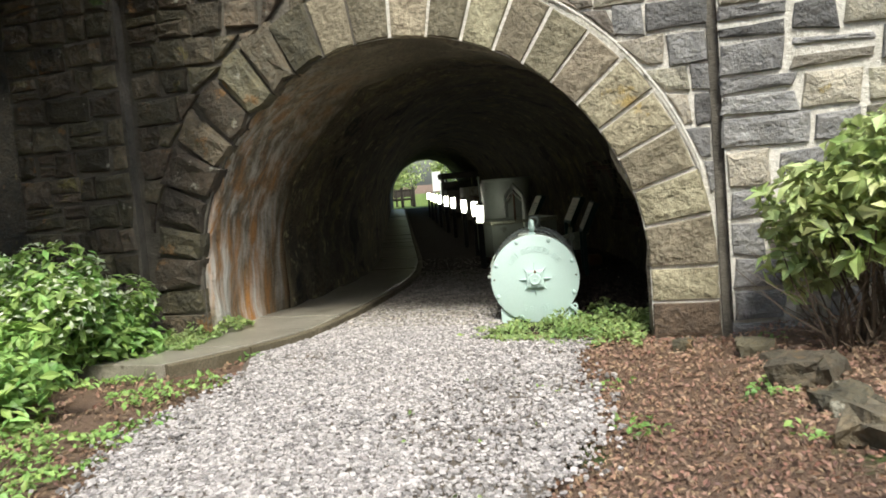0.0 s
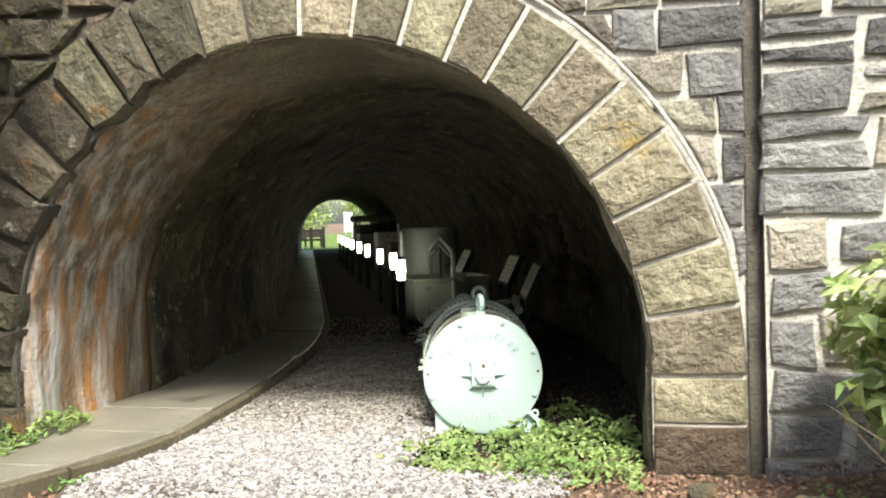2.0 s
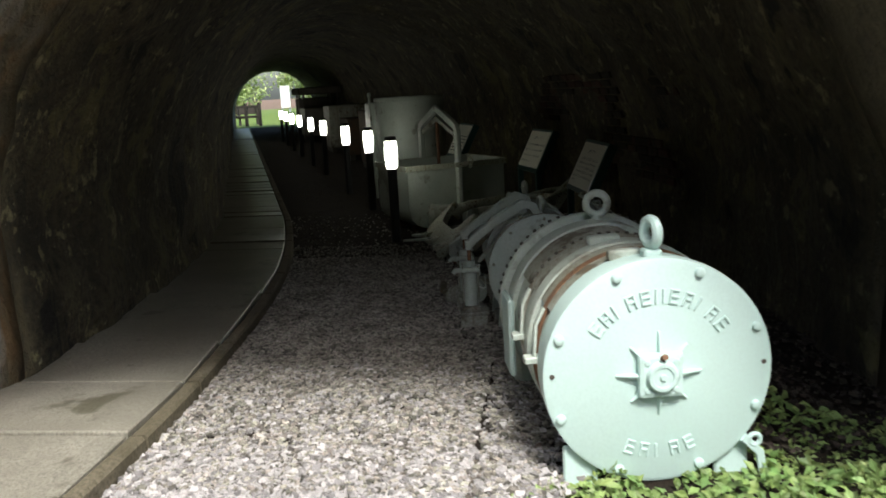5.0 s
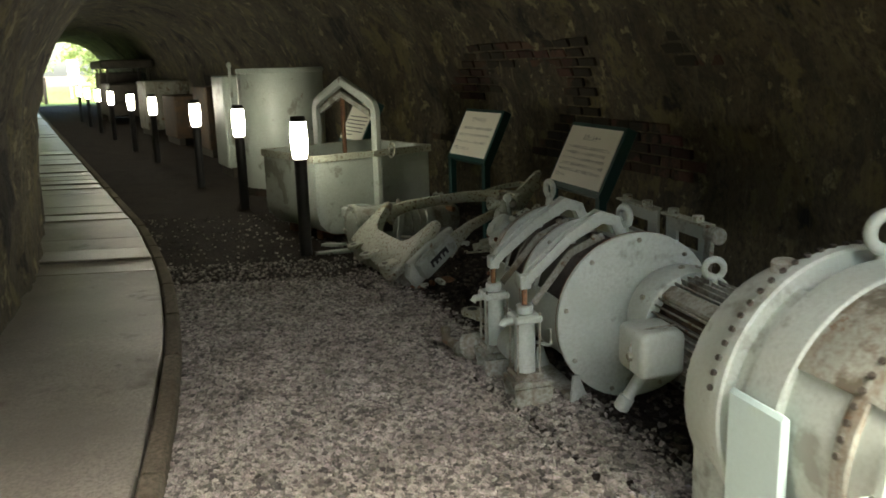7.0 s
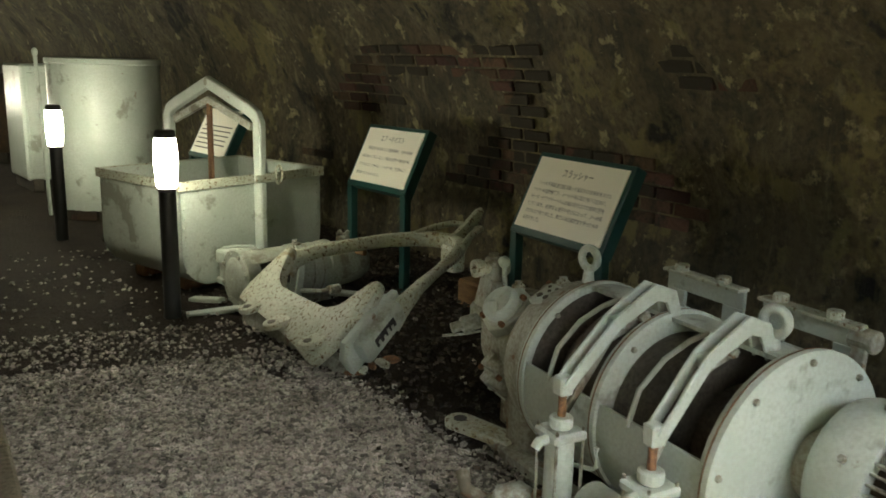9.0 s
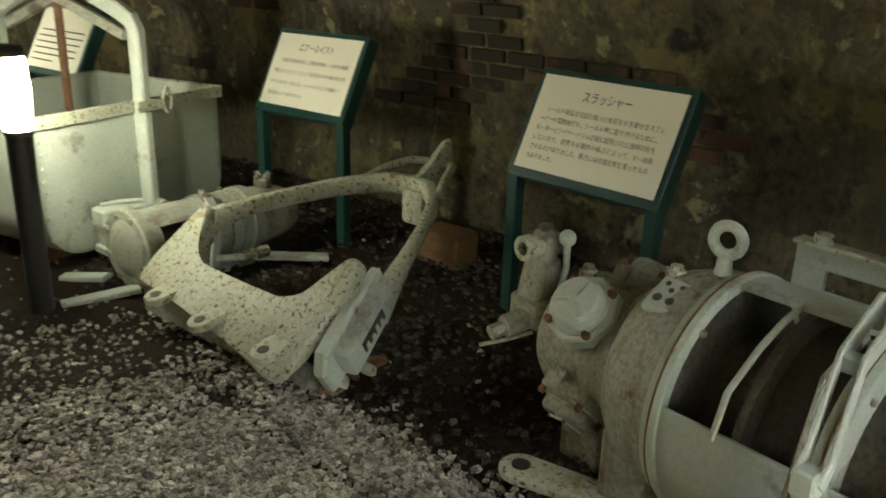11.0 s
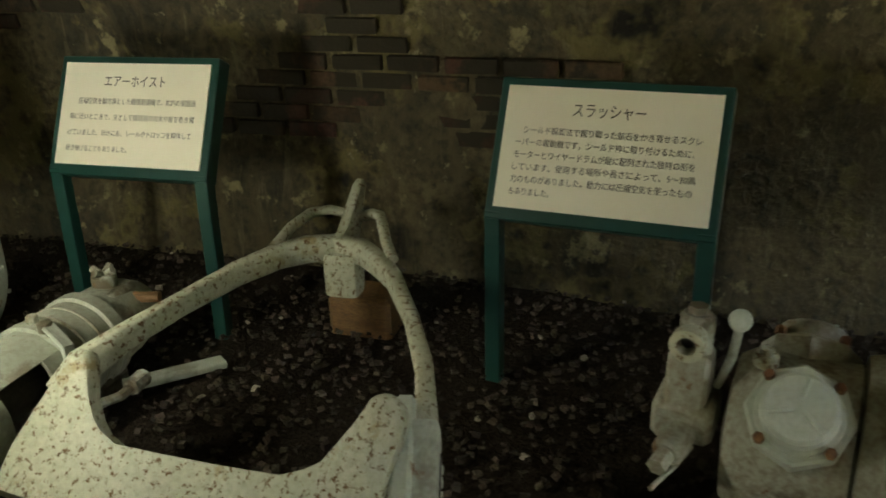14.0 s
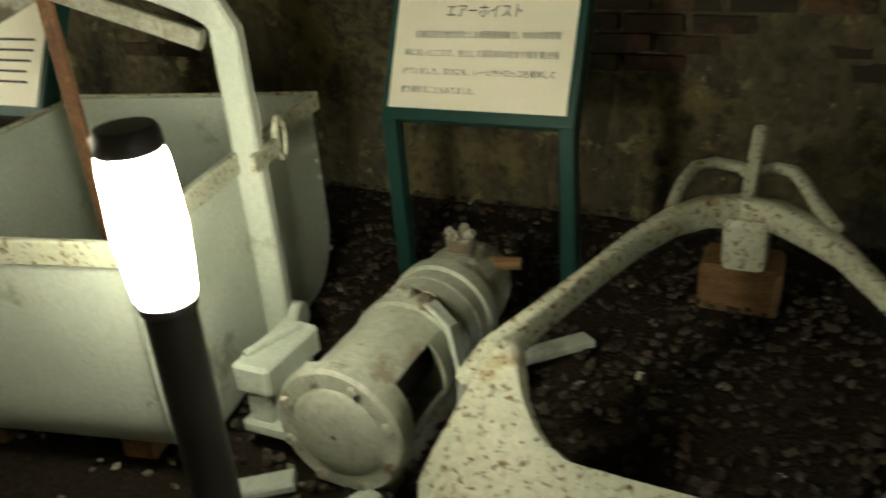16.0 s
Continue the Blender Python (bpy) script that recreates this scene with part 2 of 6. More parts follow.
M_LENS = bpy.data.materials.new("lit lamp lens")
M_LENS.use_nodes = True
M_LENS.node_tree.nodes["Principled BSDF"].inputs["Base Color"].default_value = (0.9, 0.9, 0.85, 1)
M_LENS.node_tree.nodes["Principled BSDF"].inputs["Emission Color"].default_value = (1.0, 0.96, 0.83, 1)
M_LENS.node_tree.nodes["Principled BSDF"].inputs["Emission Strength"].default_value = 6.0


# ---- mesh helpers ----
def part(name, bm, mat, parent=None, label="", smooth=None):
    """Links a bmesh as one mesh object under a thing; edges sharper than `smooth` degrees stay sharp."""
    bmesh.ops.recalc_face_normals(bm, faces=bm.faces)
    me = bpy.data.meshes.new(name)
    if smooth:
        for f in bm.faces:
            f.smooth = True
        for e in bm.edges:
            e.smooth = len(e.link_faces) == 2 and e.calc_face_angle(0) < radians(smooth)
    bm.to_mesh(me)
    bm.free()
    me.materials.append(mat)
    ob = new(name, me)
    ob.parent = parent
    if label:
        tagged(ob, label)
    return ob


def raw_mesh(name, verts, faces, mat, parent=None):
    me = bpy.data.meshes.new(name)
    me.from_pydata([tuple(v) for v in verts], [], faces)
    me.materials.append(mat)
    ob = new(name, me)
    ob.parent = parent
    return ob


def thing(name, m, label, category, group="", kind=""):
    ob = new(name)
    ob.empty_display_size = 0.1
    ob.matrix_world = m
    return tagged(ob, label, category, group, kind)


def B():
    return bmesh.new()


def box(bm, lo, hi, bevel=0.0, m=None, seg=1):
    c = [(a + b) / 2 for a, b in zip(lo, hi)]
    s = [abs(b - a) for a, b in zip(lo, hi)]
    mat = Matrix.Translation(c) @ Matrix.Diagonal((*s, 1))
    r = bmesh.ops.create_cube(bm, size=1, matrix=(m @ mat) if m else mat)
    if bevel:
        es = list({e for v in r["verts"] for e in v.link_edges})
        bmesh.ops.bevel(bm, geom=es, offset=min(bevel, min(s) * 0.45), segments=seg, affect="EDGES", profile=0.6)
    return bm


def frame_of(p0, p1):
    d = Vector(p1) - Vector(p0)
    q = d.to_track_quat("Z", "Y")
    return Matrix.Translation(p0) @ q.to_matrix().to_4x4(), d.length


def lathe(bm, p0, p1, profile, seg=32, a0=0.0, a1=360.0, m=None, cap=True):
    """profile: (distance along p0-p1 as a length, radius) pairs, turned from a0 to a1 degrees."""
    fm, _ = frame_of(p0, p1)
    if m:
        fm = m @ fm
    full = abs(a1 - a0) >= 360
    n = seg if full else seg + 1
    rings = []
    for s, r in profile:
        ring = []
        for i in range(n):
            a = radians(a0 + (a1 - a0) * i / seg)
            ring.append(bm.verts.new(fm @ Vector((r * math.cos(a), r * math.sin(a), s))))
        rings.append(ring)
    for ra, rb in zip(rings, rings[1:]):
        for i in range(n if full else n - 1):
            j = (i + 1) % n
            bm.faces.new((ra[i], ra[j], rb[j], rb[i]))
    if cap and full:
        for ring in (rings[0], rings[-1]):
            bm.faces.new(ring)
    return bm


def cyl(bm, p0, p1, r, seg=20, r1=None, bevel=0.0):
    L = (Vector(p1) - Vector(p0)).length
    r1 = r if r1 is None else r1
    b = min(bevel, L * 0.4, r * 0.5)
    prof = [(0, r - b), (b, r), (L - b, r1), (L, r1 - b)] if b else [(0, r), (L, r1)]
    return lathe(bm, p0, p1, prof, seg)


def tube(bm, pts, r, seg=10, flat=1.0):
    """A bar of round (or flattened) section along points."""
    pts = [Vector(p) for p in pts]
    rings = []
    for i, p in enumerate(pts):
        d = (pts[min(i + 1, len(pts) - 1)] - pts[max(i - 1, 0)]).normalized()
        side = d.cross(Vector((0, 0, 1)))
        side = side.normalized() if side.length > 0.05 else Vector((1, 0, 0))
        up = side.cross(d)
        rings.append([bm.verts.new(p + side * (r * math.cos(2 * math.pi * k / seg)) + up * (r * flat * math.sin(2 * math.pi * k / seg))) for k in range(seg)])
    for ra, rb in zip(rings, rings[1:]):
        for k in range(seg):
            j = (k + 1) % seg
            bm.faces.new((ra[k], ra[j], rb[j], rb[k]))
    bm.faces.new(rings[0])
    bm.faces.new(list(reversed(rings[-1])))
    return bm


def bar(bm, pts, w, h, bevel=0.004, up=(0, 0, 1)):
    """A bar of rectangular section (w wide, h tall) along points; w and h may be lists."""
    pts = [Vector(p) for p in pts]
    up = Vector(up)
    ws = w if isinstance(w, (list, tuple)) else [w] * len(pts)
    hs = h if isinstance(h, (list, tuple)) else [h] * len(pts)
    rings = []
    for i, p in enumerate(pts):
        d = (pts[min(i + 1, len(pts) - 1)] - pts[max(i - 1, 0)]).normalized()
        side = d.cross(up).normalized()
        u = side.cross(d)
        a, b = ws[i] / 2, hs[i] / 2
        c = min(bevel, a * 0.5, b * 0.5)
        rings.append([bm.verts.new(p + side * x + u * y) for x, y in ((-a + c, -b), (a - c, -b), (a, -b + c), (a, b - c), (a - c, b), (-a + c, b), (-a, b - c), (-a, -b + c))])
    for ra, rb in zip(rings, rings[1:]):
        for k in range(8):
            j = (k + 1) % 8
            bm.faces.new((ra[k], ra[j], rb[j], rb[k]))
    bm.faces.new(rings[0])
    bm.faces.new(list(reversed(rings[-1])))
    return bm


def plate(bm, outline, thick, m, bevel=0.0):
    """A flat plate: outline (x, y) extruded by thick along the z of m."""
    a = [bm.verts.new(m @ Vector((x, y, 0))) for x, y in outline]
    b = [bm.verts.new(m @ Vector((x, y, thick))) for x, y in outline]
    n = len(a)
    fs = [bm.faces.new(a), bm.faces.new(list(reversed(b)))]
    for i in range(n):
        j = (i + 1) % n
        bm.faces.new((a[i], a[j], b[j], b[i]))
    if bevel:
        bmesh.ops.bevel(bm, geom=list({e for f in fs for e in f.edges}), offset=bevel, segments=1, affect="EDGES")
    return bm


def torus(bm, c, axis, R, r, seg=24, sub=10, sx=1.0):
    fm, _ = frame_of(c, Vector(c) + Vector(axis))
    rings = []
    for i in range(seg):
        a = 2 * math.pi * i / seg
        rings.append([bm.verts.new(fm @ Vector(((R + r * math.cos(b)) * math.cos(a) * sx, (R + r * math.cos(b)) * math.sin(a), r * math.sin(b)))) for b in [2 * math.pi * k / sub for k in range(sub)]])
    for i in range(seg):
        ra, rb = rings[i], rings[(i + 1) % seg]
        for k in range(sub):
            j = (k + 1) % sub
            bm.faces.new((ra[k], ra[j], rb[j], rb[k]))
    return bm


def eyebolt(bm, foot, axis, R, r, stem=0.03):
    """A lifting eye standing on foot, its hole along axis."""
    x, y, z = foot
    cyl(bm, (x, y, z - 0.01), (x, y, z + stem), r * 1.6, 12, r * 1.1)
    torus(bm, (x, y, z + stem + R), axis, R, r)
    return bm


def hexbolt(bm, p, d, r=0.016, h=0.014):
    d = Vector(d).normalized()
    lathe(bm, p, Vector(p) + d * h, [(0, r), (h * 0.7, r), (h, r * 0.8)], 6)
    return bm


# ---- plan of the tunnel ----
END = 36.0
HALF, SPRING = 2.03, 0.60
CX = 1.03


def axis_x(y):
    """Centre of the tunnel at y: straight at the mouth, then bending to the left."""
    if y < 0.5:
        return CX
    if y < 7.5:
        return CX - 0.02857 * (y - 0.5) ** 2
    return CX - 0.02857 * 49 - 0.39 * (y - 7.5)


def rise(y):
    """The path climbs a little towards the mouth."""
    return 0.06 * max(0.0, min(1.0, (4.5 - y) / 4.0))


def section(y, r=HALF, n=40, base=-0.15):
    c = axis_x(y)
    pts = [(c + r, y, base), (c + r, y, SPRING * 0.5)]
    pts += [(c + r * math.cos(math.pi * i / n), y, SPRING + r * math.sin(math.pi * i / n)) for i in range(n + 1)]
    return pts + [(c - r, y, SPRING * 0.5), (c - r, y, base)]


def lining(name, ys, mat, rough, label):
    """The vault, wavy and pitted inside, with a plain outer skin."""
    verts, faces = [], []
    n = len(section(0))
    for r, amp in ((HALF, rough), (HALF + 0.35, 0)):
        for y in ys:
            for x, yy, z in section(y, r):
                v = Vector((x, yy, z))
                k = noise.fractal(v * 1.7, 0.9, 2.0, 4) * amp
                w = Vector((axis_x(y) - x, 0, SPRING - z)) if z > SPRING else Vector((axis_x(y) - x, 0, 0))
                verts.append(v + w.normalized() * k)
    m = len(ys)
    for j in range(m - 1):
        for i in range(n - 1):
            a = j * n + i
            faces.append((a, a + 1, a + n + 1, a + n))
            b = a + m * n
            faces.append((b, b + n, b + n + 1, b + 1))
    for i in range(n - 1):
        a, b = i, m * n + i
        faces.append((a, b, b + 1, a + 1))
        a, b = (m - 1) * n + i, (2 * m - 1) * n + i
        faces.append((a, a + 1, b + 1, b))
    ob = raw_mesh(name, verts, faces, mat)
    for p in ob.data.polygons:
        p.use_smooth = True
    return tagged(ob, label, "tunnel wall", kind="structure")


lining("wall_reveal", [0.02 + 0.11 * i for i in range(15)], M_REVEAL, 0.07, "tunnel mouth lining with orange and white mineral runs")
lining("wall_tunnel", [1.56 + 0.16 * i for i in range(60)] + [11.2 + 0.5 * i for i in range(49)] + [END], M_TUNNEL, 0.07, "sooty brown tunnel vault with pale lichen patches")

def ground_z(x, y):
    """Height of the soil: level in the path, banked up at both sides of the mouth."""
    z = 0.02 * noise.noise(Vector((x * 1.3, y * 1.3, 0)))
    if x > 3.55 and y < -0.1:
        z += 0.10 * min(1, (x - 3.55) / 0.3) + 0.12 * min(2.0, max(0, x - 4.0))
    if x < -1.2 and y < 0.2:
        z += 0.16 * min(2.5, -1.2 - x)
    return z - 0.03 + rise(y)


# ground: one sheet to the horizon, soil near the mouth
verts, faces = [], []
gx = sorted({-400, -150, -60, -30, -16} | {round(-10 + 0.25 * i, 2) for i in range(69)} | {12, 20, 40, 150, 400})
gy = sorted({-400, -150, -60, -30, -16} | {round(-10 + 0.25 * i, 2) for i in range(81)} | {12, 14, 17, 20, 24, 28, 30, 32, 35, 38, 42, 60, 150, 400})
for y in gy:
    for x in gx:
        verts.append((x, y, ground_z(x, y)))
for j in range(len(gy) - 1):
    for i in range(len(gx) - 1):
        a = j * len(gx) + i
        faces.append((a, a + 1, a + len(gx) + 1, a + len(gx)))
ground = raw_mesh("ground", verts, faces, M_SOIL)
for p in ground.data.polygons:
    p.use_smooth = True
tagged(ground, "reddish leaf-littered soil in front of the tunnel", "ground", kind="structure")


def strip(name, ys, left, right, z, mat, label, cat, thick=0.06, step=0.35):
    """A sheet between two curves along y, gently uneven."""
    verts, faces = [], []
    k = 13
    for y in ys:
        a, b = left(y), right(y)
        for i in range(k):
            x = a + (b - a) * i / (k - 1)
            verts.append((x, y, z + rise(y) + 0.018 * noise.noise(Vector((x * 2.1, y * 2.1, 3)))))
    for j in range(len(ys) - 1):
        for i in range(k - 1):
            a = j * k + i
            faces.append((a, a + 1, a + k + 1, a + k))
    ob = raw_mesh(name, verts, faces, mat)
    for p in ob.data.polygons:
        p.use_smooth = True
    return tagged(ob, label, cat, kind="structure")


def kerb_x(y):
    """Edge of the walkway towards the gravel."""
    if y > 2.0:
        return axis_x(y) - 1.10 - 0.11 * min(1, (y - 2) / 4)
    if y > 0:
        return 0.02 + (axis_x(2.0) - 1.12) * (y / 2.0) ** 2
    return 0.25 * y - 0.16 * y * y


def path_left(y):
    """Edge of the gravel towards the walkway and the verge."""
    if y > -0.4:
        return kerb_x(y)
    return kerb_x(-0.4) + 0.22 * (-0.4 - y) + 0.10 * math.sin(3 * y)


def path_right(y):
    """Edge of the gravel towards the exhibits."""
    if y < -0.2:
        return 2.55 + 0.12 * math.sin(2 * y) + 0.10 * min(4, -y)
    if y < 2.0:
        return 1.55
    if y < 5.0:
        return 1.45 - 0.29 * (y - 2.0)
    return axis_x(y) + 0.13


def frange(a, b, s):
    return [a + s * i for i in range(int((b - a) / s) + 1)]


strip("floor_tunnel", frange(0.15, END, 0.3), lambda y: axis_x(y) - HALF - 0.1, lambda y: axis_x(y) + HALF + 0.1, 0.0, M_TSOIL, "near-black earth floor of the tunnel", "floor")
strip("path_bed", frange(-9.0, 0.9, 0.3), lambda y: path_left(y) - 0.05, path_right, 0.012, M_GBED, "fine grey gravel bed of the path", "path")
# Near-black under the gravel too: shade in the gaps put into the bed's colour.
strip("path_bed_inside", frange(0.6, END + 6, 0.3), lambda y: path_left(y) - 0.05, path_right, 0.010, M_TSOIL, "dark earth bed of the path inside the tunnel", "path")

# walkway of cast slabs along the left wall
walkway = thing("walkway", Matrix(), "row of worn grey concrete slabs along the wall", "walkway", kind="structure")


def slab(y0, y1, gap=0.010):
    bm = B()
    ya, yb = y0 + gap, y1 - gap
    top = 0.085 + rise(y0) * 1.1 + random.uniform(-0.004, 0.004)
    lift = random.uniform(-0.009, 0.009)

    def lx(y):
        return axis_x(y) - HALF - 0.06 if y > 0.25 else min(kerb_x(y) - 0.95, -1.0)
    q = [(kerb_x(ya) - 0.08, ya), (kerb_x(yb) - 0.08, yb), (lx(yb), yb), (lx(ya), ya)]
    a = [bm.verts.new((x, y, -0.1)) for x, y in q]
    b = [bm.verts.new((x, y, top + (lift if i in (0, 3) else -lift))) for i, (x, y) in enumerate(q)]
    bm.faces.new(a)
    bm.faces.new(b)
    for i in range(4):
        j = (i + 1) % 4
        bm.faces.new((a[i], a[j], b[j], b[i]))
    bmesh.ops.recalc_face_normals(bm, faces=bm.faces)
    bmesh.ops.bevel(bm, geom=[e for e in bm.edges if e.verts[0].co.z > 0 and e.verts[1].co.z > 0], offset=0.006, segments=1, affect="EDGES")
    part("slab", bm, M_CONC, walkway)
    bm = B()
    bar(bm, [(kerb_x(y) - 0.035, y, 0.02 + rise(y)) for y in (ya, (ya + yb) / 2, yb)], 0.075, 0.135 + random.uniform(-0.01, 0.01), 0.012)
    part("kerb", bm, M_KERB, walkway)


edges = [-1.25, -0.6, 0.2, 0.85, 1.5, 2.14, 3.34]
while edges[-1] < 12:
    edges.append(edges[-1] + (0.62 if edges[-1] < 4.5 else 0.42) * random.uniform(0.8, 1.2))
while edges[-1] < END - 1:
    edges.append(edges[-1] + 0.8)
for a, b in zip(edges, edges[1:]):
    slab(a, b)

# ---- portal ----
TOP = 4.6
OUT = 2.56


def ring_w(z, r=OUT):
    d = z - SPRING
    if d <= 0:
        return r
    return math.sqrt(max(0.0, r * r - d * d))


def stone_mesh(poly, proud, rough, seed):
    """One rock-faced block: poly is its outline in x, z; the broken face stands out towards -y."""
    rnd = random.Random(seed)
    pts = []
    for i, p in enumerate(poly):
        q = poly[(i + 1) % len(poly)]
        pts.append(p)
        if len(poly) < 6:
            u = rnd.uniform(0.35, 0.65)
            pts.append((p[0] + (q[0] - p[0]) * u + rnd.uniform(-0.006, 0.006), p[1] + (q[1] - p[1]) * u + rnd.uniform(-0.006, 0.006)))
    cx = sum(p[0] for p in pts) / len(pts)
    cz = sum(p[1] for p in pts) / len(pts)
    verts, faces = [], []
    n = len(pts)
    small = min(1.0, 0.5 * math.sqrt(max(1e-4, (max(p[0] for p in pts) - min(p[0] for p in pts)) * (max(p[1] for p in pts) - min(p[1] for p in pts)))) / 0.14)
    for k, lo, hi in ((1.0, None, None), (1.0, 0.0, 0.25), (0.93, 0.55, 1.1), (0.6, 0.8, 1.5)):
        for x, z in pts:
            kk = k if k in (1.0,) else k + rnd.uniform(-0.03, 0.03)
            y = 0.05 if lo is None else -(proud * min(1, hi + 0.1) + rough * rnd.uniform(lo, hi)) * (small if lo else 1)
            if lo == 0.0:
                y = -proud * rnd.uniform(0.3, 0.6)
            verts.append((cx + (x - cx) * kk, y, cz + (z - cz) * kk))
    verts.append((cx + rnd.uniform(-0.03, 0.03), -(proud + rough * rnd.uniform(0.6, 1.6)) * small, cz + rnd.uniform(-0.02, 0.02)))
    for i in range(n):
        j = (i + 1) % n
        faces += [(i, j, n + j, n + i), (n + i, n + j, 2 * n + j, 2 * n + i), (2 * n + i, 2 * n + j, 3 * n + j, 3 * n + i), (3 * n + i, 3 * n + j, 4 * n)]
    return verts, faces


portal = thing("wall_portal", Matrix(), "coursed rubble stone tunnel portal with pale mortar joints", "stone wall", kind="structure")


def wall_back(name, x0, x1, y0, y1, z1, hole=None, mat=M_MORTAR, parent=None):
    bm = B()
    if hole:
        c, r = hole
        n = 40
        inner = [(c + r, -0.2)] + [(c + r * math.cos(math.pi * i / n), SPRING + r * math.sin(math.pi * i / n)) for i in range(n + 1)] + [(c - r, -0.2)]
        outer = [(x1, -0.2)] + [(x1 + (x0 - x1) * max(0, min(1, (i - n * 0.25) / (n * 0.5))), z1 if n * 0.0 < i < n else z1) for i in range(n + 1)] + [(x0, -0.2)]
        loops = []
        for y in (y0, y1):
            loops.append(([bm.verts.new((x, y, z)) for x, z in inner], [bm.verts.new((x, y, z)) for x, z in outer]))
        for i in range(len(inner) - 1):
            bm.faces.new((loops[0][0][i], loops[0][0][i + 1], loops[0][1][i + 1], loops[0][1][i]))
            bm.faces.new((loops[1][0][i], loops[1][1][i], loops[1][1][i + 1], loops[1][0][i + 1]))
            bm.faces.new((loops[0][1][i], loops[0][1][i + 1], loops[1][1][i + 1], loops[1][1][i]))
            bm.faces.new((loops[0][0][i], loops[1][0][i], loops[1][0][i + 1], loops[0][0][i + 1]))
    else:
        box(bm, (x0, y0, -0.2), (x1, y1, z1))
    return part(name, bm, mat, parent)


wall_back("backing", -1.62, 3.62, 0.0, 0.55, TOP, (CX, HALF + 0.14), M_MORTAR, portal)
wall_back("pilaster_backing", 3.66, 12.0, -0.10, 0.55, TOP, None, M_MORTAR, portal)
wall_back("pilaster_backing", -2.95, -1.62, -0.10, 0.55, TOP, None, M_MORTAR, portal)
# Set-back wall in dark stone: the recess's deep shade is put into its colour.
wall_back("recess_backing", -14.0, -2.95, 1.6, 2.1, TOP, None, M_SHADESTONE, portal)

# pale bed in which the arch stones sit
bm = B()
loops = []
for y in (-0.036, 0.0):
    for r in (HALF + 0.004, OUT - 0.03):
        loops.append([bm.verts.new((CX + r, y, -0.15))] + [bm.verts.new((CX + r * math.cos(math.pi * i / 48), y, SPRING + r * math.sin(math.pi * i / 48))) for i in range(49)] + [bm.verts.new((CX - r, y, -0.15))])
for i in range(50):
    for a, b in ((0, 1), (1, 3), (3, 2), (2, 0)):
        bm.faces.new((loops[a][i], loops[a][i + 1], loops[b][i + 1], loops[b][i]))
part("mortar_bed", bm, M_MORTAR, portal)

# arch stones
joint_deg = [9.0, 17.2, 25.2, 32.6, 40.4, 48.0, 56.0, 63.5, 71.5, 80.0, 89.0, 98.0, 106.5, 115.0, 123.0, 131.0, 139.5, 148.0, 156.5, 165.0, 173.0]
bounds = [0.0] + joint_deg + [180.0]
for k, (a, b) in enumerate(zip(bounds, bounds[1:])):
    g = 0.25
    ra, rb = radians(a + g), radians(b - g)
    ro = OUT - 0.02 + random.uniform(-0.02, 0.015)
    poly = [(CX + r * math.cos(t), SPRING + r * math.sin(t)) for r, t in ((HALF, ra), (ro, ra), (ro, (ra + rb) / 2), (ro, rb), (HALF, rb), (HALF, (ra + rb) / 2))]
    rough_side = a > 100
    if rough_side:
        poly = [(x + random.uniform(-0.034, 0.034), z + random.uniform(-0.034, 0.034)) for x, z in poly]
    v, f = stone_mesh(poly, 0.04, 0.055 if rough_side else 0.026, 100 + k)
    raw_mesh("voussoir", v, f, M_SHADESTONE if rough_side and k != 12 else M_VOUSSOIR, portal)
for side in (1, -1):
    zs = [-0.12, 0.05, 0.33, SPRING - 0.005] if side > 0 else [-0.12, 0.10, 0.36, SPRING - 0.005]
    for k, (a, b) in enumerate(zip(zs, zs[1:])):
        x0, x1 = CX + side * HALF, CX + side * (OUT - 0.02)
        poly = [(x0, a + 0.007), (x1, a + 0.007), (x1, b - 0.007), (x0, b - 0.007)]
        v, f = stone_mesh(poly if side > 0 else poly[::-1], 0.04, 0.016, 300 + k + (5 if side < 0 else 0))
        raw_mesh("jamb_stone", v, f, (M_JAMB if k < 2 else M_VOUSSOIR) if side > 0 else M_SHADESTONE, portal)
# projecting lime fillet round the arch
bm = B()
bar(bm, [(CX + (OUT + 0.012) * math.cos(radians(a)), -0.045, SPRING + (OUT + 0.012) * math.sin(radians(a))) for a in range(16, 80, 2)], 0.022, [0.012 + 0.016 * abs(math.sin(0.7 * k)) for k in range(32)], 0.008, (0, 1, 0))
part("fillet", bm, M_MORTAR, portal, "pale mortar fillet round the arch", 60)


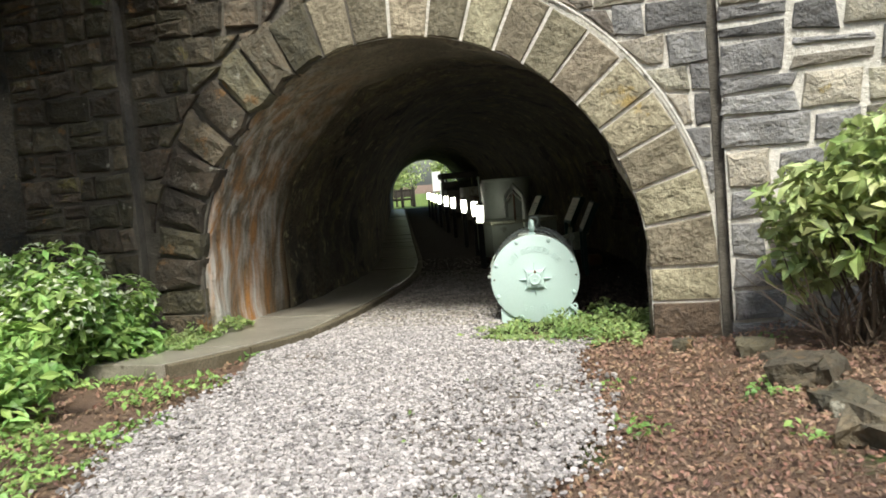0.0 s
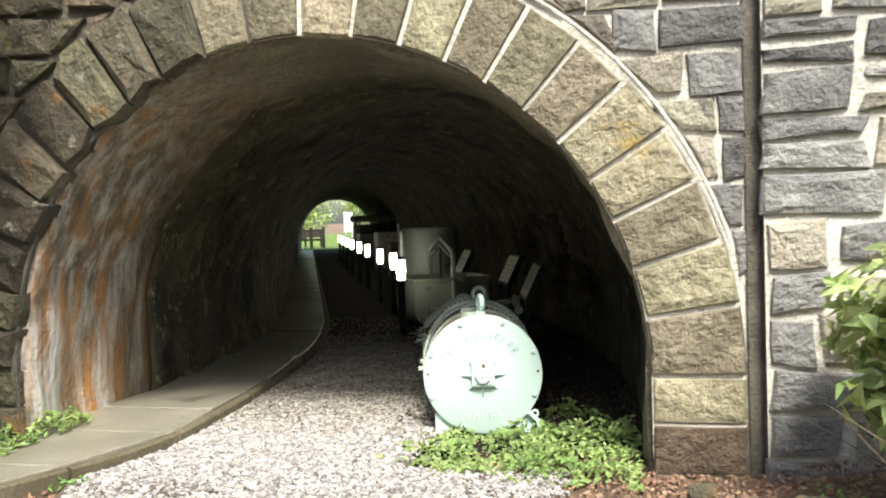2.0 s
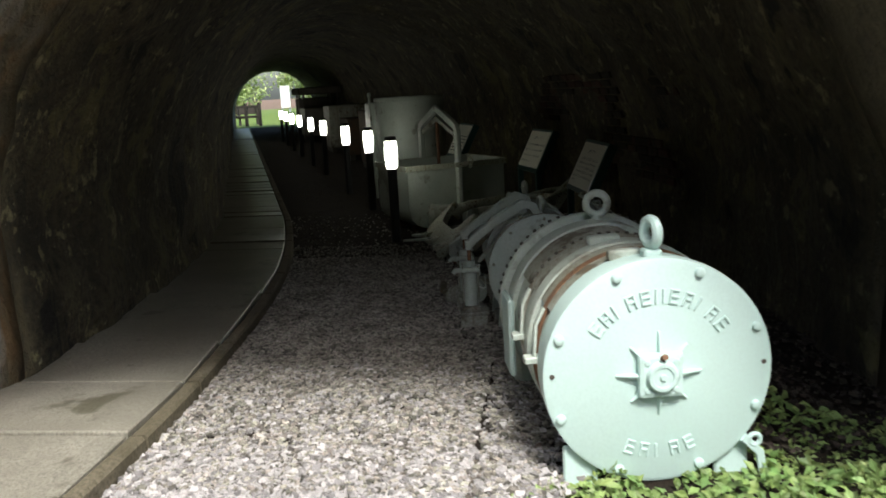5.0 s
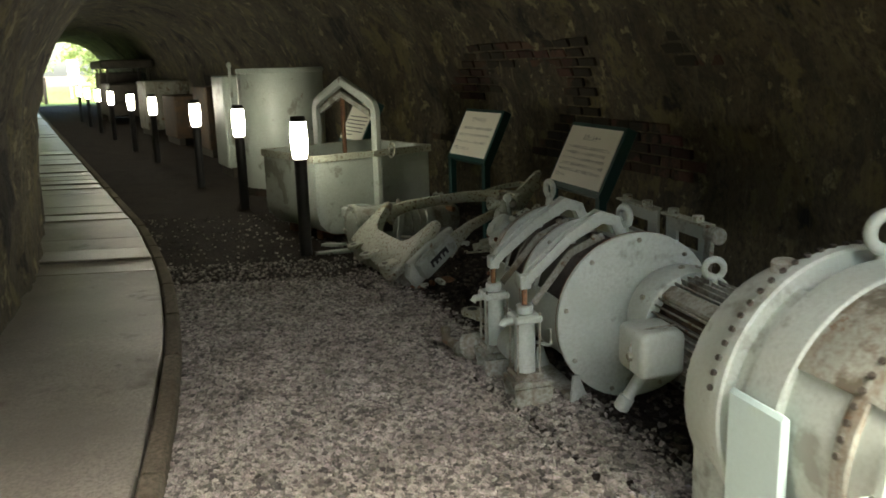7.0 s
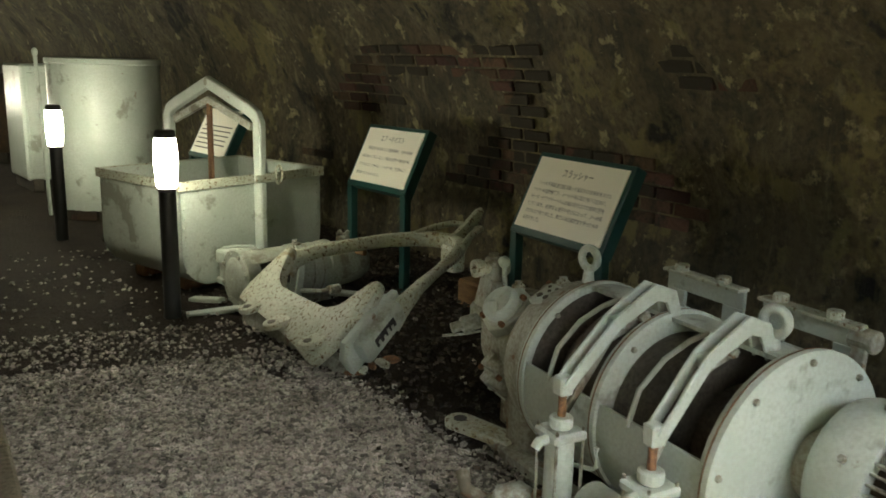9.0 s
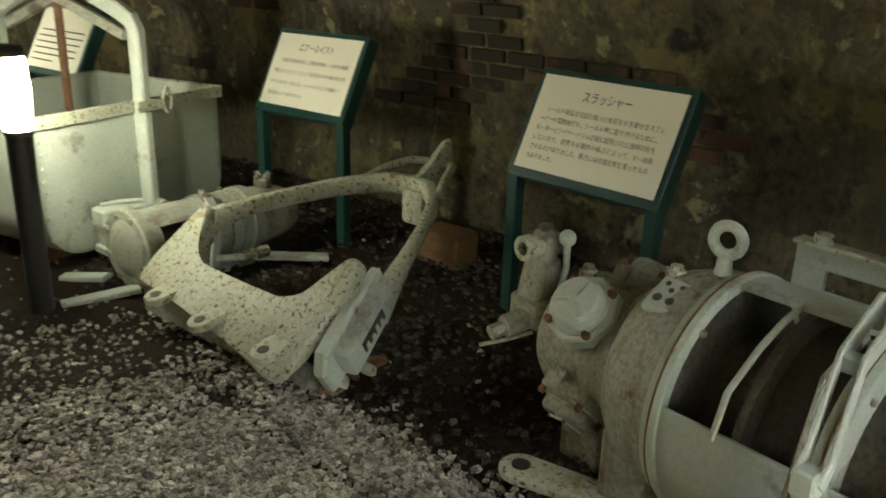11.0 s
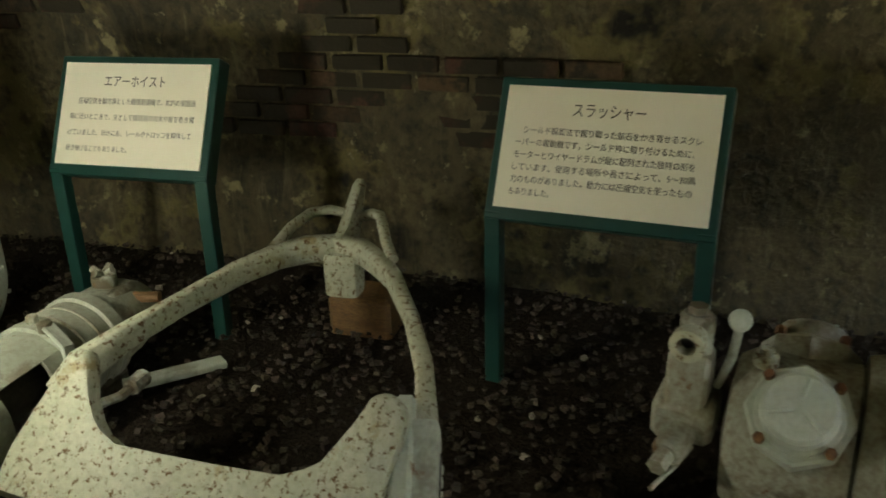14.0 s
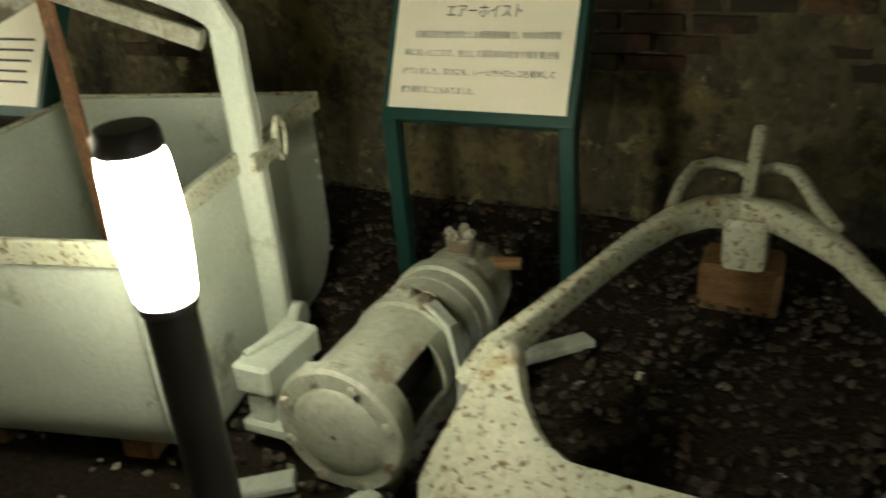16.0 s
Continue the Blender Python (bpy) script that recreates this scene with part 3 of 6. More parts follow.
def course_stones(x0, x1, zs, y, cut, seed, gap=0.014, dark=0.35, darkened=False, wide=1.0):
    """Rows of rock-faced blocks between x0 and x1, cut to the ring of the arch where asked."""
    rnd = random.Random(seed)
    for z0, z1 in zip(zs, zs[1:]):
        spans = [(x0, x0, x1, x1)]
        if cut:
            wa, wb = ring_w(z0, OUT + 0.03), ring_w(z1, OUT + 0.03)
            if wa > 0 or wb > 0:
                spans = [(x0, x0, CX - wa, CX - wb), (CX + wa, CX + wb, x1, x1)]
        for la, lb, ra, rb in spans:
            lo, hi = min(la, lb), max(ra, rb)
            if hi - lo < 0.06:
                continue
            cuts = [lo]
            while cuts[-1] < hi - 0.3:
                c = cuts[-1] + rnd.uniform(0.17, 0.48) * wide
                if c > hi - 0.14:
                    break
                cuts.append(c)
            cuts.append(hi)
            for p, q in zip(cuts, cuts[1:]):
                bl, br, tl, tr = max(p, la), min(q, ra), max(p, lb), min(q, rb)
                if max(br - bl, tr - tl) < 0.07:
                    continue
                if br < bl:
                    bl = br = max(min(bl, hi), br) if cut and p < CX else bl
                if tr < tl:
                    tl = tr = tr if p < CX else tl
                g = gap * rnd.uniform(0.5, 1.5)
                split = rnd.random() < 0.16 and z1 - z0 > 0.22 and br - bl > 0.2 and tr - tl > 0.2
                zm = z0 + (z1 - z0) * rnd.uniform(0.4, 0.6)
                for za, zb in ((z0, zm), (zm, z1)) if split else ((z0, z1),):
                    j = lambda: rnd.uniform(-0.024, 0.024)
                    poly = [(bl + g + j(), za + g + j()), (max(bl + g, br - g) + j(), za + g + j()), (max(tl + g, tr - g) + j(), zb - g + j()), (tl + g + j(), zb - g + j())]
                    v, f = stone_mesh(poly, 0.010, 0.04 if darkened or poly[0][0] < CX - 0.5 else 0.022, rnd.random())
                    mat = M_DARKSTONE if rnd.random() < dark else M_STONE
                    # Stones left of the arch take the copy with shade in its colour.
                    if darkened or poly[0][0] < CX - 0.5:
                        mat = M_SHADESTONE
                    raw_mesh("stone", [(a, b + y, c) for a, b, c in v], f, mat, portal)


def shade_faces(ob, test):
    """Gives the faces that pass the test the shade-darkened mortar."""
    ob.data.materials.append(M_SHADEMORTAR)
    for p in ob.data.polygons:
        if test(p):
            p.material_index = 1


# Left half, and the right pilaster's return, get painted shade.
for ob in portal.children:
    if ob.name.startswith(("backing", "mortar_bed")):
        shade_faces(ob, lambda p: p.center.x < CX - 0.3)
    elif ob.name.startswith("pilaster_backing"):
        shade_faces(ob, lambda p: p.center.x < 0 or p.normal.x < -0.5)
course_stones(-1.56, 3.60, [-0.12, 0.12, 0.40, 0.66, 0.92, 1.15, 1.42, 1.66, 1.92, 2.14, 2.40, 2.64, 2.90, 3.18, 3.36], 0.0, True, 5)
course_stones(-1.60, 3.62, [3.36, 3.55, 3.80, 4.05, 4.32, TOP], -0.08, False, 6)
course_stones(3.65, 8.2, [-0.10, 0.16, 0.42, 0.66, 0.94, 1.18, 1.45, 1.70, 1.98, 2.24, 2.50, 2.79, 3.03, 3.30, 3.58, 3.84, 4.12, 4.36, TOP], -0.10, False, 7, 0.022, 0.5, wide=1.45)
# Strip coloured dark for stain and for shade on the pilaster's return.
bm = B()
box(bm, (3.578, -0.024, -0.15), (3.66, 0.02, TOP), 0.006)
part("stained_joint", bm, M_SHADEMORTAR, portal, "joint beside the arch, dark with stain and painted shade")
course_stones(-2.93, -1.64, [-0.10, 0.18, 0.42, 0.70, 0.98, 1.22, 1.48, 1.74, 2.0, 2.26, 2.5, 2.75, 3.0, 3.25, 3.5, 3.8, 4.1, 4.35, TOP], -0.10, False, 8, 0.016, 0.55, True)
bm = B()
box(bm, (-1.62, -0.09, 3.34), (3.64, 0.2, 3.375), 0.01)
part("ledge", bm, M_DARKSTONE, portal)

# far portal, hill over the tunnel
far = thing("wall_far_portal", Matrix(), "plain stone portal at the far end", "stone wall", kind="structure")
bm = B()
n = 32
c = axis_x(END)
inner = [(c + HALF, -0.2)] + [(c + HALF * math.cos(math.pi * i / n), SPRING + HALF * math.sin(math.pi * i / n)) for i in range(n + 1)] + [(c - HALF, -0.2)]
outer = [(c + 25, -0.2)] + [(c + 25 - 50 * max(0, min(1, (i - 8) / 16)), TOP) for i in range(n + 1)] + [(c - 25, -0.2)]
fr = [(bm.verts.new((a, END, b)), bm.verts.new((p, END, q))) for (a, b), (p, q) in zip(inner, outer)]
bk = [(bm.verts.new((a, END + 0.4, b)), bm.verts.new((p, END + 0.4, q))) for (a, b), (p, q) in zip(inner, outer)]
for i in range(len(fr) - 1):
    bm.faces.new((fr[i][0], fr[i][1], fr[i + 1][1], fr[i + 1][0]))
    bm.faces.new((bk[i][0], bk[i + 1][0], bk[i + 1][1], bk[i][1]))
    bm.faces.new((fr[i][0], fr[i + 1][0], bk[i + 1][0], bk[i][0]))
part("stonework", bm, M_STONE, far)
hill = raw_mesh("hill", [(-40, 0.3, TOP), (40, 0.3, TOP), (40, END + 0.3, TOP), (-40, END + 0.3, TOP), (-40, 3, TOP + 2), (40, 3, TOP + 2), (40, END - 3, TOP + 3), (-40, END - 3, TOP + 3),
                         (-40, 0.3, -0.5), (40, 0.3, -0.5), (40, END + 0.3, -0.5), (-40, END + 0.3, -0.5)],
                [(0, 1, 5, 4), (4, 5, 6, 7), (7, 6, 2, 3), (0, 4, 7, 3, 11, 8), (1, 9, 10, 2, 6, 5)], M_GRASS)
tagged(hill, "grassy hill over the tunnel", "hill", kind="structure")


# brickwork showing through the soot of the lining
wall = bpy.data.objects["wall_tunnel"]
mesh_by = {}
rnd = random.Random(12)
for row in range(13):
    z = 0.62 + 0.072 * row
    ang = math.asin((z - SPRING) / HALF) if z > SPRING else 0
    for col in range(20):
        y = 4.25 + 0.225 * col + (0.11 if row % 2 else 0)
        if noise.noise(Vector((y * 0.9, z * 1.6, 3))) < 0.10 or y > 8.3:
            continue
        bm = B()
        box(bm, (-0.012, -0.104, -0.03), (0.012, 0.104, 0.03), 0.004)
        for v in bm.verts:
            v.co += Vector([rnd.uniform(-0.003, 0.003) for _ in range(3)])
        ob = part("brick", bm, M_BRICK, wall)
        slope = -0.057 * (min(y, 7.5) - 0.5)
        r = HALF - 0.003 + rnd.uniform(-0.005, 0.006)
        ob.matrix_world = Matrix.Translation((axis_x(y) + r * math.cos(ang), y, SPRING + r * math.sin(ang) if z > SPRING else z)) @ Matrix.Rotation(-math.atan(slope), 4, "Z") @ Matrix.Rotation(-ang, 4, "Y")


# ---- exhibits: slusher winch by the mouth ----
AXIS = pose(1.99, 0.67, 0.0, 0, 0, 11.5)


def drum_winch():
    t = thing("drum_winch", AXIS, "pale mint winch drum with round bolted cover on earth floor", "winch")
    Z = 0.46

    def pt(s, r, a):
        return (r * math.cos(radians(a)), s, Z + r * math.sin(radians(a)))
    bm = B()
    lathe(bm, (0, 0, Z), (0, 1, Z), [(0.0, 0.01), (0.0, 0.385), (0.006, 0.398), (0.04, 0.40), (0.046, 0.392), (0.07, 0.392)], 72, cap=False)
    cover = part("cover", bm, M_MINT, t, "mint painted round cover plate", 40)
    for k in range(8):
        a = 22.5 + 45 * k
        bm = B()
        lathe(bm, pt(0.002, 0.37, a), pt(-0.9, 0.37, a), [(0, 0.018), (0.008, 0.018), (0.014, 0.014), (0.016, 0.006)], 14)
        part("bolt", bm, M_MINT, cover)
    for a in (2, 178):
        bm = B()
        cyl(bm, pt(0.003, 0.368, a), pt(-0.002, 0.368, a), 0.009, 10)
        part("pin_hole", bm, M_DRUM, cover)
    bm = B()
    box(bm, (-0.078, -0.036, Z - 0.078), (0.078, 0.0, Z + 0.078), 0.016, seg=2)
    boss = part("bearing_boss", bm, M_MINT, cover)
    bm = B()
    lathe(bm, (0, -0.028, Z), (0, -0.07, Z), [(0, 0.056), (0.02, 0.054), (0.028, 0.048), (0.028, 0.036), (0.024, 0.034), (0.024, 0.012), (0.03, 0.01)], 24)
    part("bearing_cap", bm, M_MINT, boss, smooth=40)
    for a in range(8):
        bm = B()
        d = radians(45 * a)
        L = 0.15 if a % 2 == 0 else 0.14
        mm = Matrix.Translation((0, 0, Z)) @ Matrix.Rotation(-d, 4, "Y")
        vs = [(0.05, 0, -0.007), (0.05, 0, 0.007), (L, 0, 0.004), (L, 0, -0.004), (0.05, -0.035, -0.004), (0.05, -0.035, 0.004), (L * 0.97, -0.008, 0.002), (L * 0.97, -0.008, -0.002)]
        q = [bm.verts.new(mm @ Vector(v)) for v in vs]
        for f in ((0, 1, 2, 3), (4, 7, 6, 5), (0, 4, 5, 1), (1, 5, 6, 2), (2, 6, 7, 3), (3, 7, 4, 0)):
            bm.faces.new([q[i] for i in f])
        part("rib", bm, M_MINT, cover)
    for sx in (-1, 1):
        for sz in (-1, 1):
            bm = B()
            hexbolt(bm, (0.05 * sx, -0.03, Z + 0.05 * sz), (0, -1, 0), 0.012, 0.01)
            part("boss_bolt", bm, M_MINT, boss)
    bm = B()
    cyl(bm, (0.004, -0.035, Z + 0.062), (0.004, -0.06, Z + 0.075), 0.011, 8)
    part("grease_nipple", bm, M_RUST, boss, "brass grease nipple")
    # worn raised maker's marks, as plain bars
    for a0, a1, r, cnt, step in ((142, 36, 0.27, 11, 0), (-112, -68, 0.28, 5, 0)):
        for k in range(cnt):
            a = a0 + (a1 - a0) * k / (cnt - 1)
            bm = B()
            mm = Matrix.Translation(pt(0, r, a)) @ Matrix.Rotation(-radians(a - 90 if a0 > 0 else a + 90), 4, "Y")
            w = 0.017
            box(bm, (-w, -0.006, -0.026), (-w + 0.009, 0, 0.026), 0.002, mm)
            if k % 3 != 2:
                for zz in (-0.022, 0.0, 0.022)[(k % 2):]:
                    box(bm, (-w + 0.006, -0.006, zz - 0.0045), (w, 0, zz + 0.0045), 0.002, mm)
            if k % 2:
                box(bm, (w - 0.008, -0.006, -0.026), (w, 0, 0.026), 0.002, mm)
            part("raised_mark", bm, M_MINT, cover)
    # drum and casing
    bm = B()
    lathe(bm, (0, 0.07, Z), (0, 1, Z), [(0, 0.33), (0.05, 0.33), (0.06, 0.27), (0.9, 0.27), (0.91, 0.33), (1.0, 0.33)], 40)
    part("drum", bm, M_DRUM, t, "dark bare steel rope drum", 40)
    bm = B()
    lathe(bm, (0, 0.06, Z), (0, 1, Z), [(0, 0.372), (0.98, 0.372), (0.98, 0.36), (0, 0.36), (0, 0.372)], 56, 128, 420)
    part("casing", bm, M_PAINT, t, "pale painted lower casing", 40)
    for s, w, r, m in ((0.065, 0.085, 0.392, M_MINT), (0.24, 0.05, 0.386, M_RUST), (0.36, 0.09, 0.392, M_PAINT), (0.56, 0.05, 0.384, M_DIRTY), (0.78, 0.12, 0.394, M_PAINT)):
        bm = B()
        lathe(bm, (0, s, Z), (0, 1, Z), [(0, r - 0.03), (0, r - 0.004), (0.004, r), (w - 0.004, r), (w, r - 0.004), (w, r - 0.03), (0, r - 0.03)], 64, cap=False)
        part("band", bm, m, t, smooth=40)
    bm = B()
    lathe(bm, (0, 0.12, Z), (0, 1, Z), [(0, 0.384), (0.72, 0.384), (0.72, 0.374), (0, 0.374), (0, 0.384)], 20, 30, 102)
    part("top_cover", bm, M_DIRTY, t, "curved top cover with flaking paint", 40)
    for s in (0.13, 0.42):
        bm = B()
        box(bm, (-0.10, s, Z + 0.372), (0.02, s + 0.05, Z + 0.408), 0.006, Matrix.Rotation(radians(-2), 4, "Y"))
        part("top_lug", bm, M_PAINT, t)
        bm = B()
        a = 168
        p = Vector(pt(s + 0.03, 0.40, a))
        bar(bm, [p + Vector((0.03, 0, 0.13)), p + Vector((0, 0, 0.07)), p + Vector((-0.01, 0, -0.05))], 0.028, 0.012, 0.003, (1, 0, 0))
        box(bm, tuple(p + Vector((-0.045, -0.02, -0.07))), tuple(p + Vector((0.02, 0.03, -0.045))), 0.004)
        part("latch", bm, M_PAINT, t, "hinged pale latch with a bolt")
    bm = B()
    for s, h in ((0.10, 0.0), ):
        box(bm, (-0.032, 0.045, Z + 0.385), (0.032, 0.105, Z + 0.42), 0.008)
        torus(bm, (0, 0.075, Z + 0.475), (1, 0.25, 0), 0.042, 0.019)
    part("lifting_eye", bm, M_MINT, t, "mint painted lifting eye")
    bm = B()
    eyebolt(bm, (0.02, 0.90, Z + 0.385), (0.2, 1, 0), 0.046, 0.017, 0.03)
    part("lifting_eye", bm, M_PAINT, t, "pale lifting eye bolt", 60)
    # rear flange with teeth and gear case
    bm = B()
    lathe(bm, (0, 0.96, Z), (0, 1, Z), [(0, 0.36), (0, 0.405), (0.006, 0.412), (0.04, 0.412), (0.045, 0.40), (0.055, 0.35), (0.10, 0.345)], 64)
    part("flange", bm, M_PAINT, t, smooth=40)
    for s, r in ((0.59, 0.380), (1.0, 0.408)):
        for k in range(26):
            a = 30 + 140 * k / 25
            bm = B()
            p = Vector(pt(s, r, a))
            cyl(bm, p, p + Vector((math.cos(radians(a)), 0, math.sin(radians(a)))) * 0.012, 0.009, 6)
            part("tooth", bm, M_DRUM, t)
    bm = B()
    lathe(bm, (0.0, 1.05, Z - 0.03), (0.0, 2, Z - 0.03), [(0, 0.33), (0.0, 0.372), (0.10, 0.372), (0.135, 0.36), (0.15, 0.335), (0.156, 0.25), (0.16, 0.1)], 60)
    box(bm, (-0.34, 1.06, 0.0), (0.34, 1.19, Z - 0.12), 0.03)
    part("gear_case", bm, M_PAINT, t, "pale rounded gear case", 40)
    bm = B()
    cyl(bm, (-0.10, 1.12, Z + 0.30), (-0.105, 1.12, Z + 0.355), 0.034, 12, bevel=0.006)
    part("filler_plug", bm, M_DIRTY, t)
    bm = B()
    box(bm, (-0.41, 0.72, 0.22), (-0.385, 0.93, 0.56), 0.01)
    part("side_plate", bm, M_MINT, t)
    for sx in (-1, 1):
        bm = B()
        box(bm, (sx * 0.31 - 0.05, 0.02, 0.0), (sx * 0.31 + 0.05, 1.1, 0.05), 0.008)
        box(bm, (sx * 0.27 - 0.06, 0.03, 0.0), (sx * 0.27 + 0.06, 0.055, 0.2), 0.006)
        part("foot", bm, M_MINT, t)
    bm = B()
    bar(bm, [(0.30, 0.0, 0.20), (0.36, 0.0, 0.14), (0.38, 0.0, 0.02)], 0.03, 0.012, 0.003, (0, 1, 0))
    torus(bm, (0.34, 0.0, 0.19), (0, 1, 0), 0.02, 0.009, 14, 8)
    part("shackle", bm, M_MINT, t)


def slusher():
    t = thing("slusher", AXIS @ pose(-0.09, 0, 0, 0, 0, -2.5), "grey-green electric slusher with twin rope drums, brake cylinders and motor", "winch")
    Z = 0.37

    def pt(s, r, a, z=Z):
        return (r * math.cos(radians(a)), s, z + r * math.sin(radians(a)))
    # motor
    mx, mz = 0.11, 0.395
    # Casing rust is kept dark so the fin gaps carry painted shade.
    bm = B()
    lathe(bm, (mx, 1.40, mz), (mx, 3, mz), [(0, 0.05), (0, 0.13), (0.02, 0.155), (0.46, 0.155), (0.46, 0.04), (0.68, 0.04)], 40)
    motor = part("motor", bm, M_RUSTED, t, "ribbed electric motor with rusty gaps between its fins", 40)
    for k in range(31):
        a = -40 + 260 * k / 30
        if 118 < a < 142:
            continue
        bm = B()
        d = Vector((math.cos(radians(a)), 0, math.sin(radians(a))))
        bar(bm, [Vector((mx, 1.43, mz)) + d * 0.168, Vector((mx, 1.85, mz)) + d * 0.168], 0.007, 0.036, 0.002, d)
        part("fin", bm, M_DIRTY, motor)
    bm = B()
    d = Vector((math.cos(radians(130)), 0, math.sin(radians(130))))
    bar(bm, [Vector((mx, 1.46, mz)) + d * 0.172, Vector((mx, 1.48, mz)) + d * 0.180, Vector((mx, 1.80, mz)) + d * 0.180, Vector((mx, 1.82, mz)) + d * 0.172], 0.062, 0.03, 0.008, d)
    part("rating_plate_pad", bm, M_DIRTY, motor)
    bm = B()
    lathe(bm, (mx, 1.835, mz), (mx, 3, mz), [(0, 0.16), (0.0, 0.196), (0.006, 0.20), (0.13, 0.20), (0.155, 0.19), (0.17, 0.165), (0.172, 0.06)], 52)
    cowl = part("fan_cowl", bm, M_PAINT, motor, "smooth pale end cowl", 40)
    for a in (75, 95, 150):
        bm = B()
        hexbolt(bm, (mx + 0.198 * math.cos(radians(a)), 1.90, mz + 0.198 * math.sin(radians(a))), (math.cos(radians(a)), 0, math.sin(radians(a))), 0.012, 0.012)
        part("cowl_bolt", bm, M_DIRTY, cowl)
    bm = B()
    lathe(bm, (mx * 0.6, 2.0, Z + 0.015), (mx * 0.6, 3, Z + 0.015), [(0, 0.05), (0.0, 0.085), (0.035, 0.095), (0.065, 0.10)], 28)
    part("shaft_boss", bm, M_DIRTY, t, "grimy bearing boss", 40)
    bm = B()
    box(bm, (-0.255, 1.545, mz - 0.075), (-0.09, 1.725, mz + 0.085), 0.03, seg=3)
    tb = part("terminal_box", bm, M_PAINT, motor, "pale rounded terminal box", 40)
    bm = B()
    tube(bm, [(-0.10, 1.60, mz + 0.09), (-0.19, 1.60, mz + 0.089), (-0.246, 1.61, mz + 0.075), (-0.259, 1.62, mz + 0.02), (-0.259, 1.63, mz - 0.06)], 0.004, 6)
    hexbolt(bm, (-0.254, 1.62, mz - 0.01), (-1, 0, 0), 0.016, 0.014)
    part("clamp", bm, M_DIRTY, tb, "thin retaining wire with a nut")
    bm = B()
    cyl(bm, (-0.18, 1.66, mz - 0.08), (-0.235, 1.70, mz - 0.21), 0.021, 12, bevel=0.004)
    cyl(bm, (-0.225, 1.693, mz - 0.185), (-0.245, 1.708, mz - 0.235), 0.028, 12, bevel=0.004)
    part("cable_gland", bm, M_PAINT, tb, smooth=40)
    bm = B()
    eyebolt(bm, (mx + 0.01, 1.73, mz + 0.165), (0.3, 1, 0), 0.034, 0.012, 0.035)
    part("lifting_eye", bm, M_PAINT, motor, smooth=60)
    # Added base in dark steel, coloured for the shade under the motor.
    bm = B()
    box(bm, (mx - 0.05, 1.52, 0.0), (mx + 0.11, 1.80, mz - 0.13), 0.02)
    part("motor_base", bm, M_DRUM, t)
    # casing flanges and drums
    for s, r, m in ((2.06, 0.335, M_PAINT), (2.52, 0.315, M_PAINT), (2.90, 0.312, M_PAINT)):
        bm = B()
        lathe(bm, (0, s, Z), (0, 9, Z), [(0, 0.05), (0.0, r - 0.012), (0.004, r), (0.022, r), (0.026, r - 0.008), (0.05, r - 0.012), (0.05, r - 0.05)], 60)
        flange = part("flange", bm, m, t, smooth=40)
        bm = B()
        torus(bm, (0, s + 0.026, Z), (0, 1, 0), r - 0.002, 0.003, 60, 6)
        part("rusty_seam", bm, M_RUST, flange, "thin rusty seam")
        for k in range(9):
            bm = B()
            hexbolt(bm, pt(s + 0.002, r - 0.028, 10 + 40 * k), (0, -1, 0), 0.010, 0.012)
            part("bolt", bm, M_DIRTY, flange)
    bm = B()
    lathe(bm, (0, 2.08, Z), (0, 9, Z), [(0, 0.28), (0.03, 0.28), (0.035, 0.17), (0.20, 0.17), (0.205, 0.285), (0.235, 0.285), (0.24, 0.25), (0.44, 0.25), (0.45, 0.285), (0.47, 0.285), (0.475, 0.25), (0.63, 0.25), (0.64, 0.285), (0.66, 0.285), (0.665, 0.17), (0.80, 0.17), (0.82, 0.285), (0.84, 0.285)], 44)
    part("rope_drum", bm, M_DRUM, t, "dark rope drums behind the openings", 40)
    for s0, s1 in ((2.10, 2.52), (2.56, 2.90)):
        for a0, a1, nm in ((-75, 20, "back_casing"), (167, 250, "front_casing"), (62, 98, "top_strap")):
            bm = B()
            ang = [a0 + (a1 - a0) * i / 16 for i in range(17)]
            ring = [[bm.verts.new(pt(s, rr, a)) for a in ang] for s, rr in ((s0, 0.306), (s1, 0.306), (s1, 0.292), (s0, 0.292))]
            for i in range(16):
                for k in range(4):
                    q, w = ring[k], ring[(k + 1) % 4]
                    bm.faces.new((q[i], q[i + 1], w[i + 1], w[i]))
            for i in (0, 16):
                bm.faces.new([ring[k][i] for k in range(4)])
            part(nm, bm, M_PAINT, t, smooth=40)
        bm = B()
        bar(bm, [pt(s1 - 0.145, 0.300, 95), pt(s1 - 0.15, 0.306, 112), pt(s1 - 0.15, 0.318, 130), pt(s1 - 0.135, 0.318, 150), pt(s1 - 0.13, 0.308, 170)], 0.016, 0.012, 0.003, (0, 1, 0))
        part("divider", bm, M_PAINT, t, "bent pale divider strip")
    # brake levers with their upright cylinders
    for s, k in ((2.20, 0), (2.55, 1)):
        ex, ez = -0.105, 0.755
        cx, cs = (-0.44, 2.145) if k == 0 else (-0.45, 2.50)
        dz = -0.09
        bm = B()
        for off in (-0.022, 0.022):
            bar(bm, [(cx, cs + off, 0.53), (cx + 0.03, cs + off, 0.565), (-0.24, s + off, 0.68), (ex, s + off, ez), (-0.045, s + off, 0.735), (-0.01, s + off, 0.655)], [0.010] * 6, [0.035, 0.042, 0.045, 0.055, 0.05, 0.04], 0.003)
        box(bm, (-0.25, s - 0.022, 0.655), (-0.21, s + 0.022, 0.69), 0.004)
        lever = part("brake_lever", bm, M_PAINT, t, "bent pale double brake lever")
        bm = B()
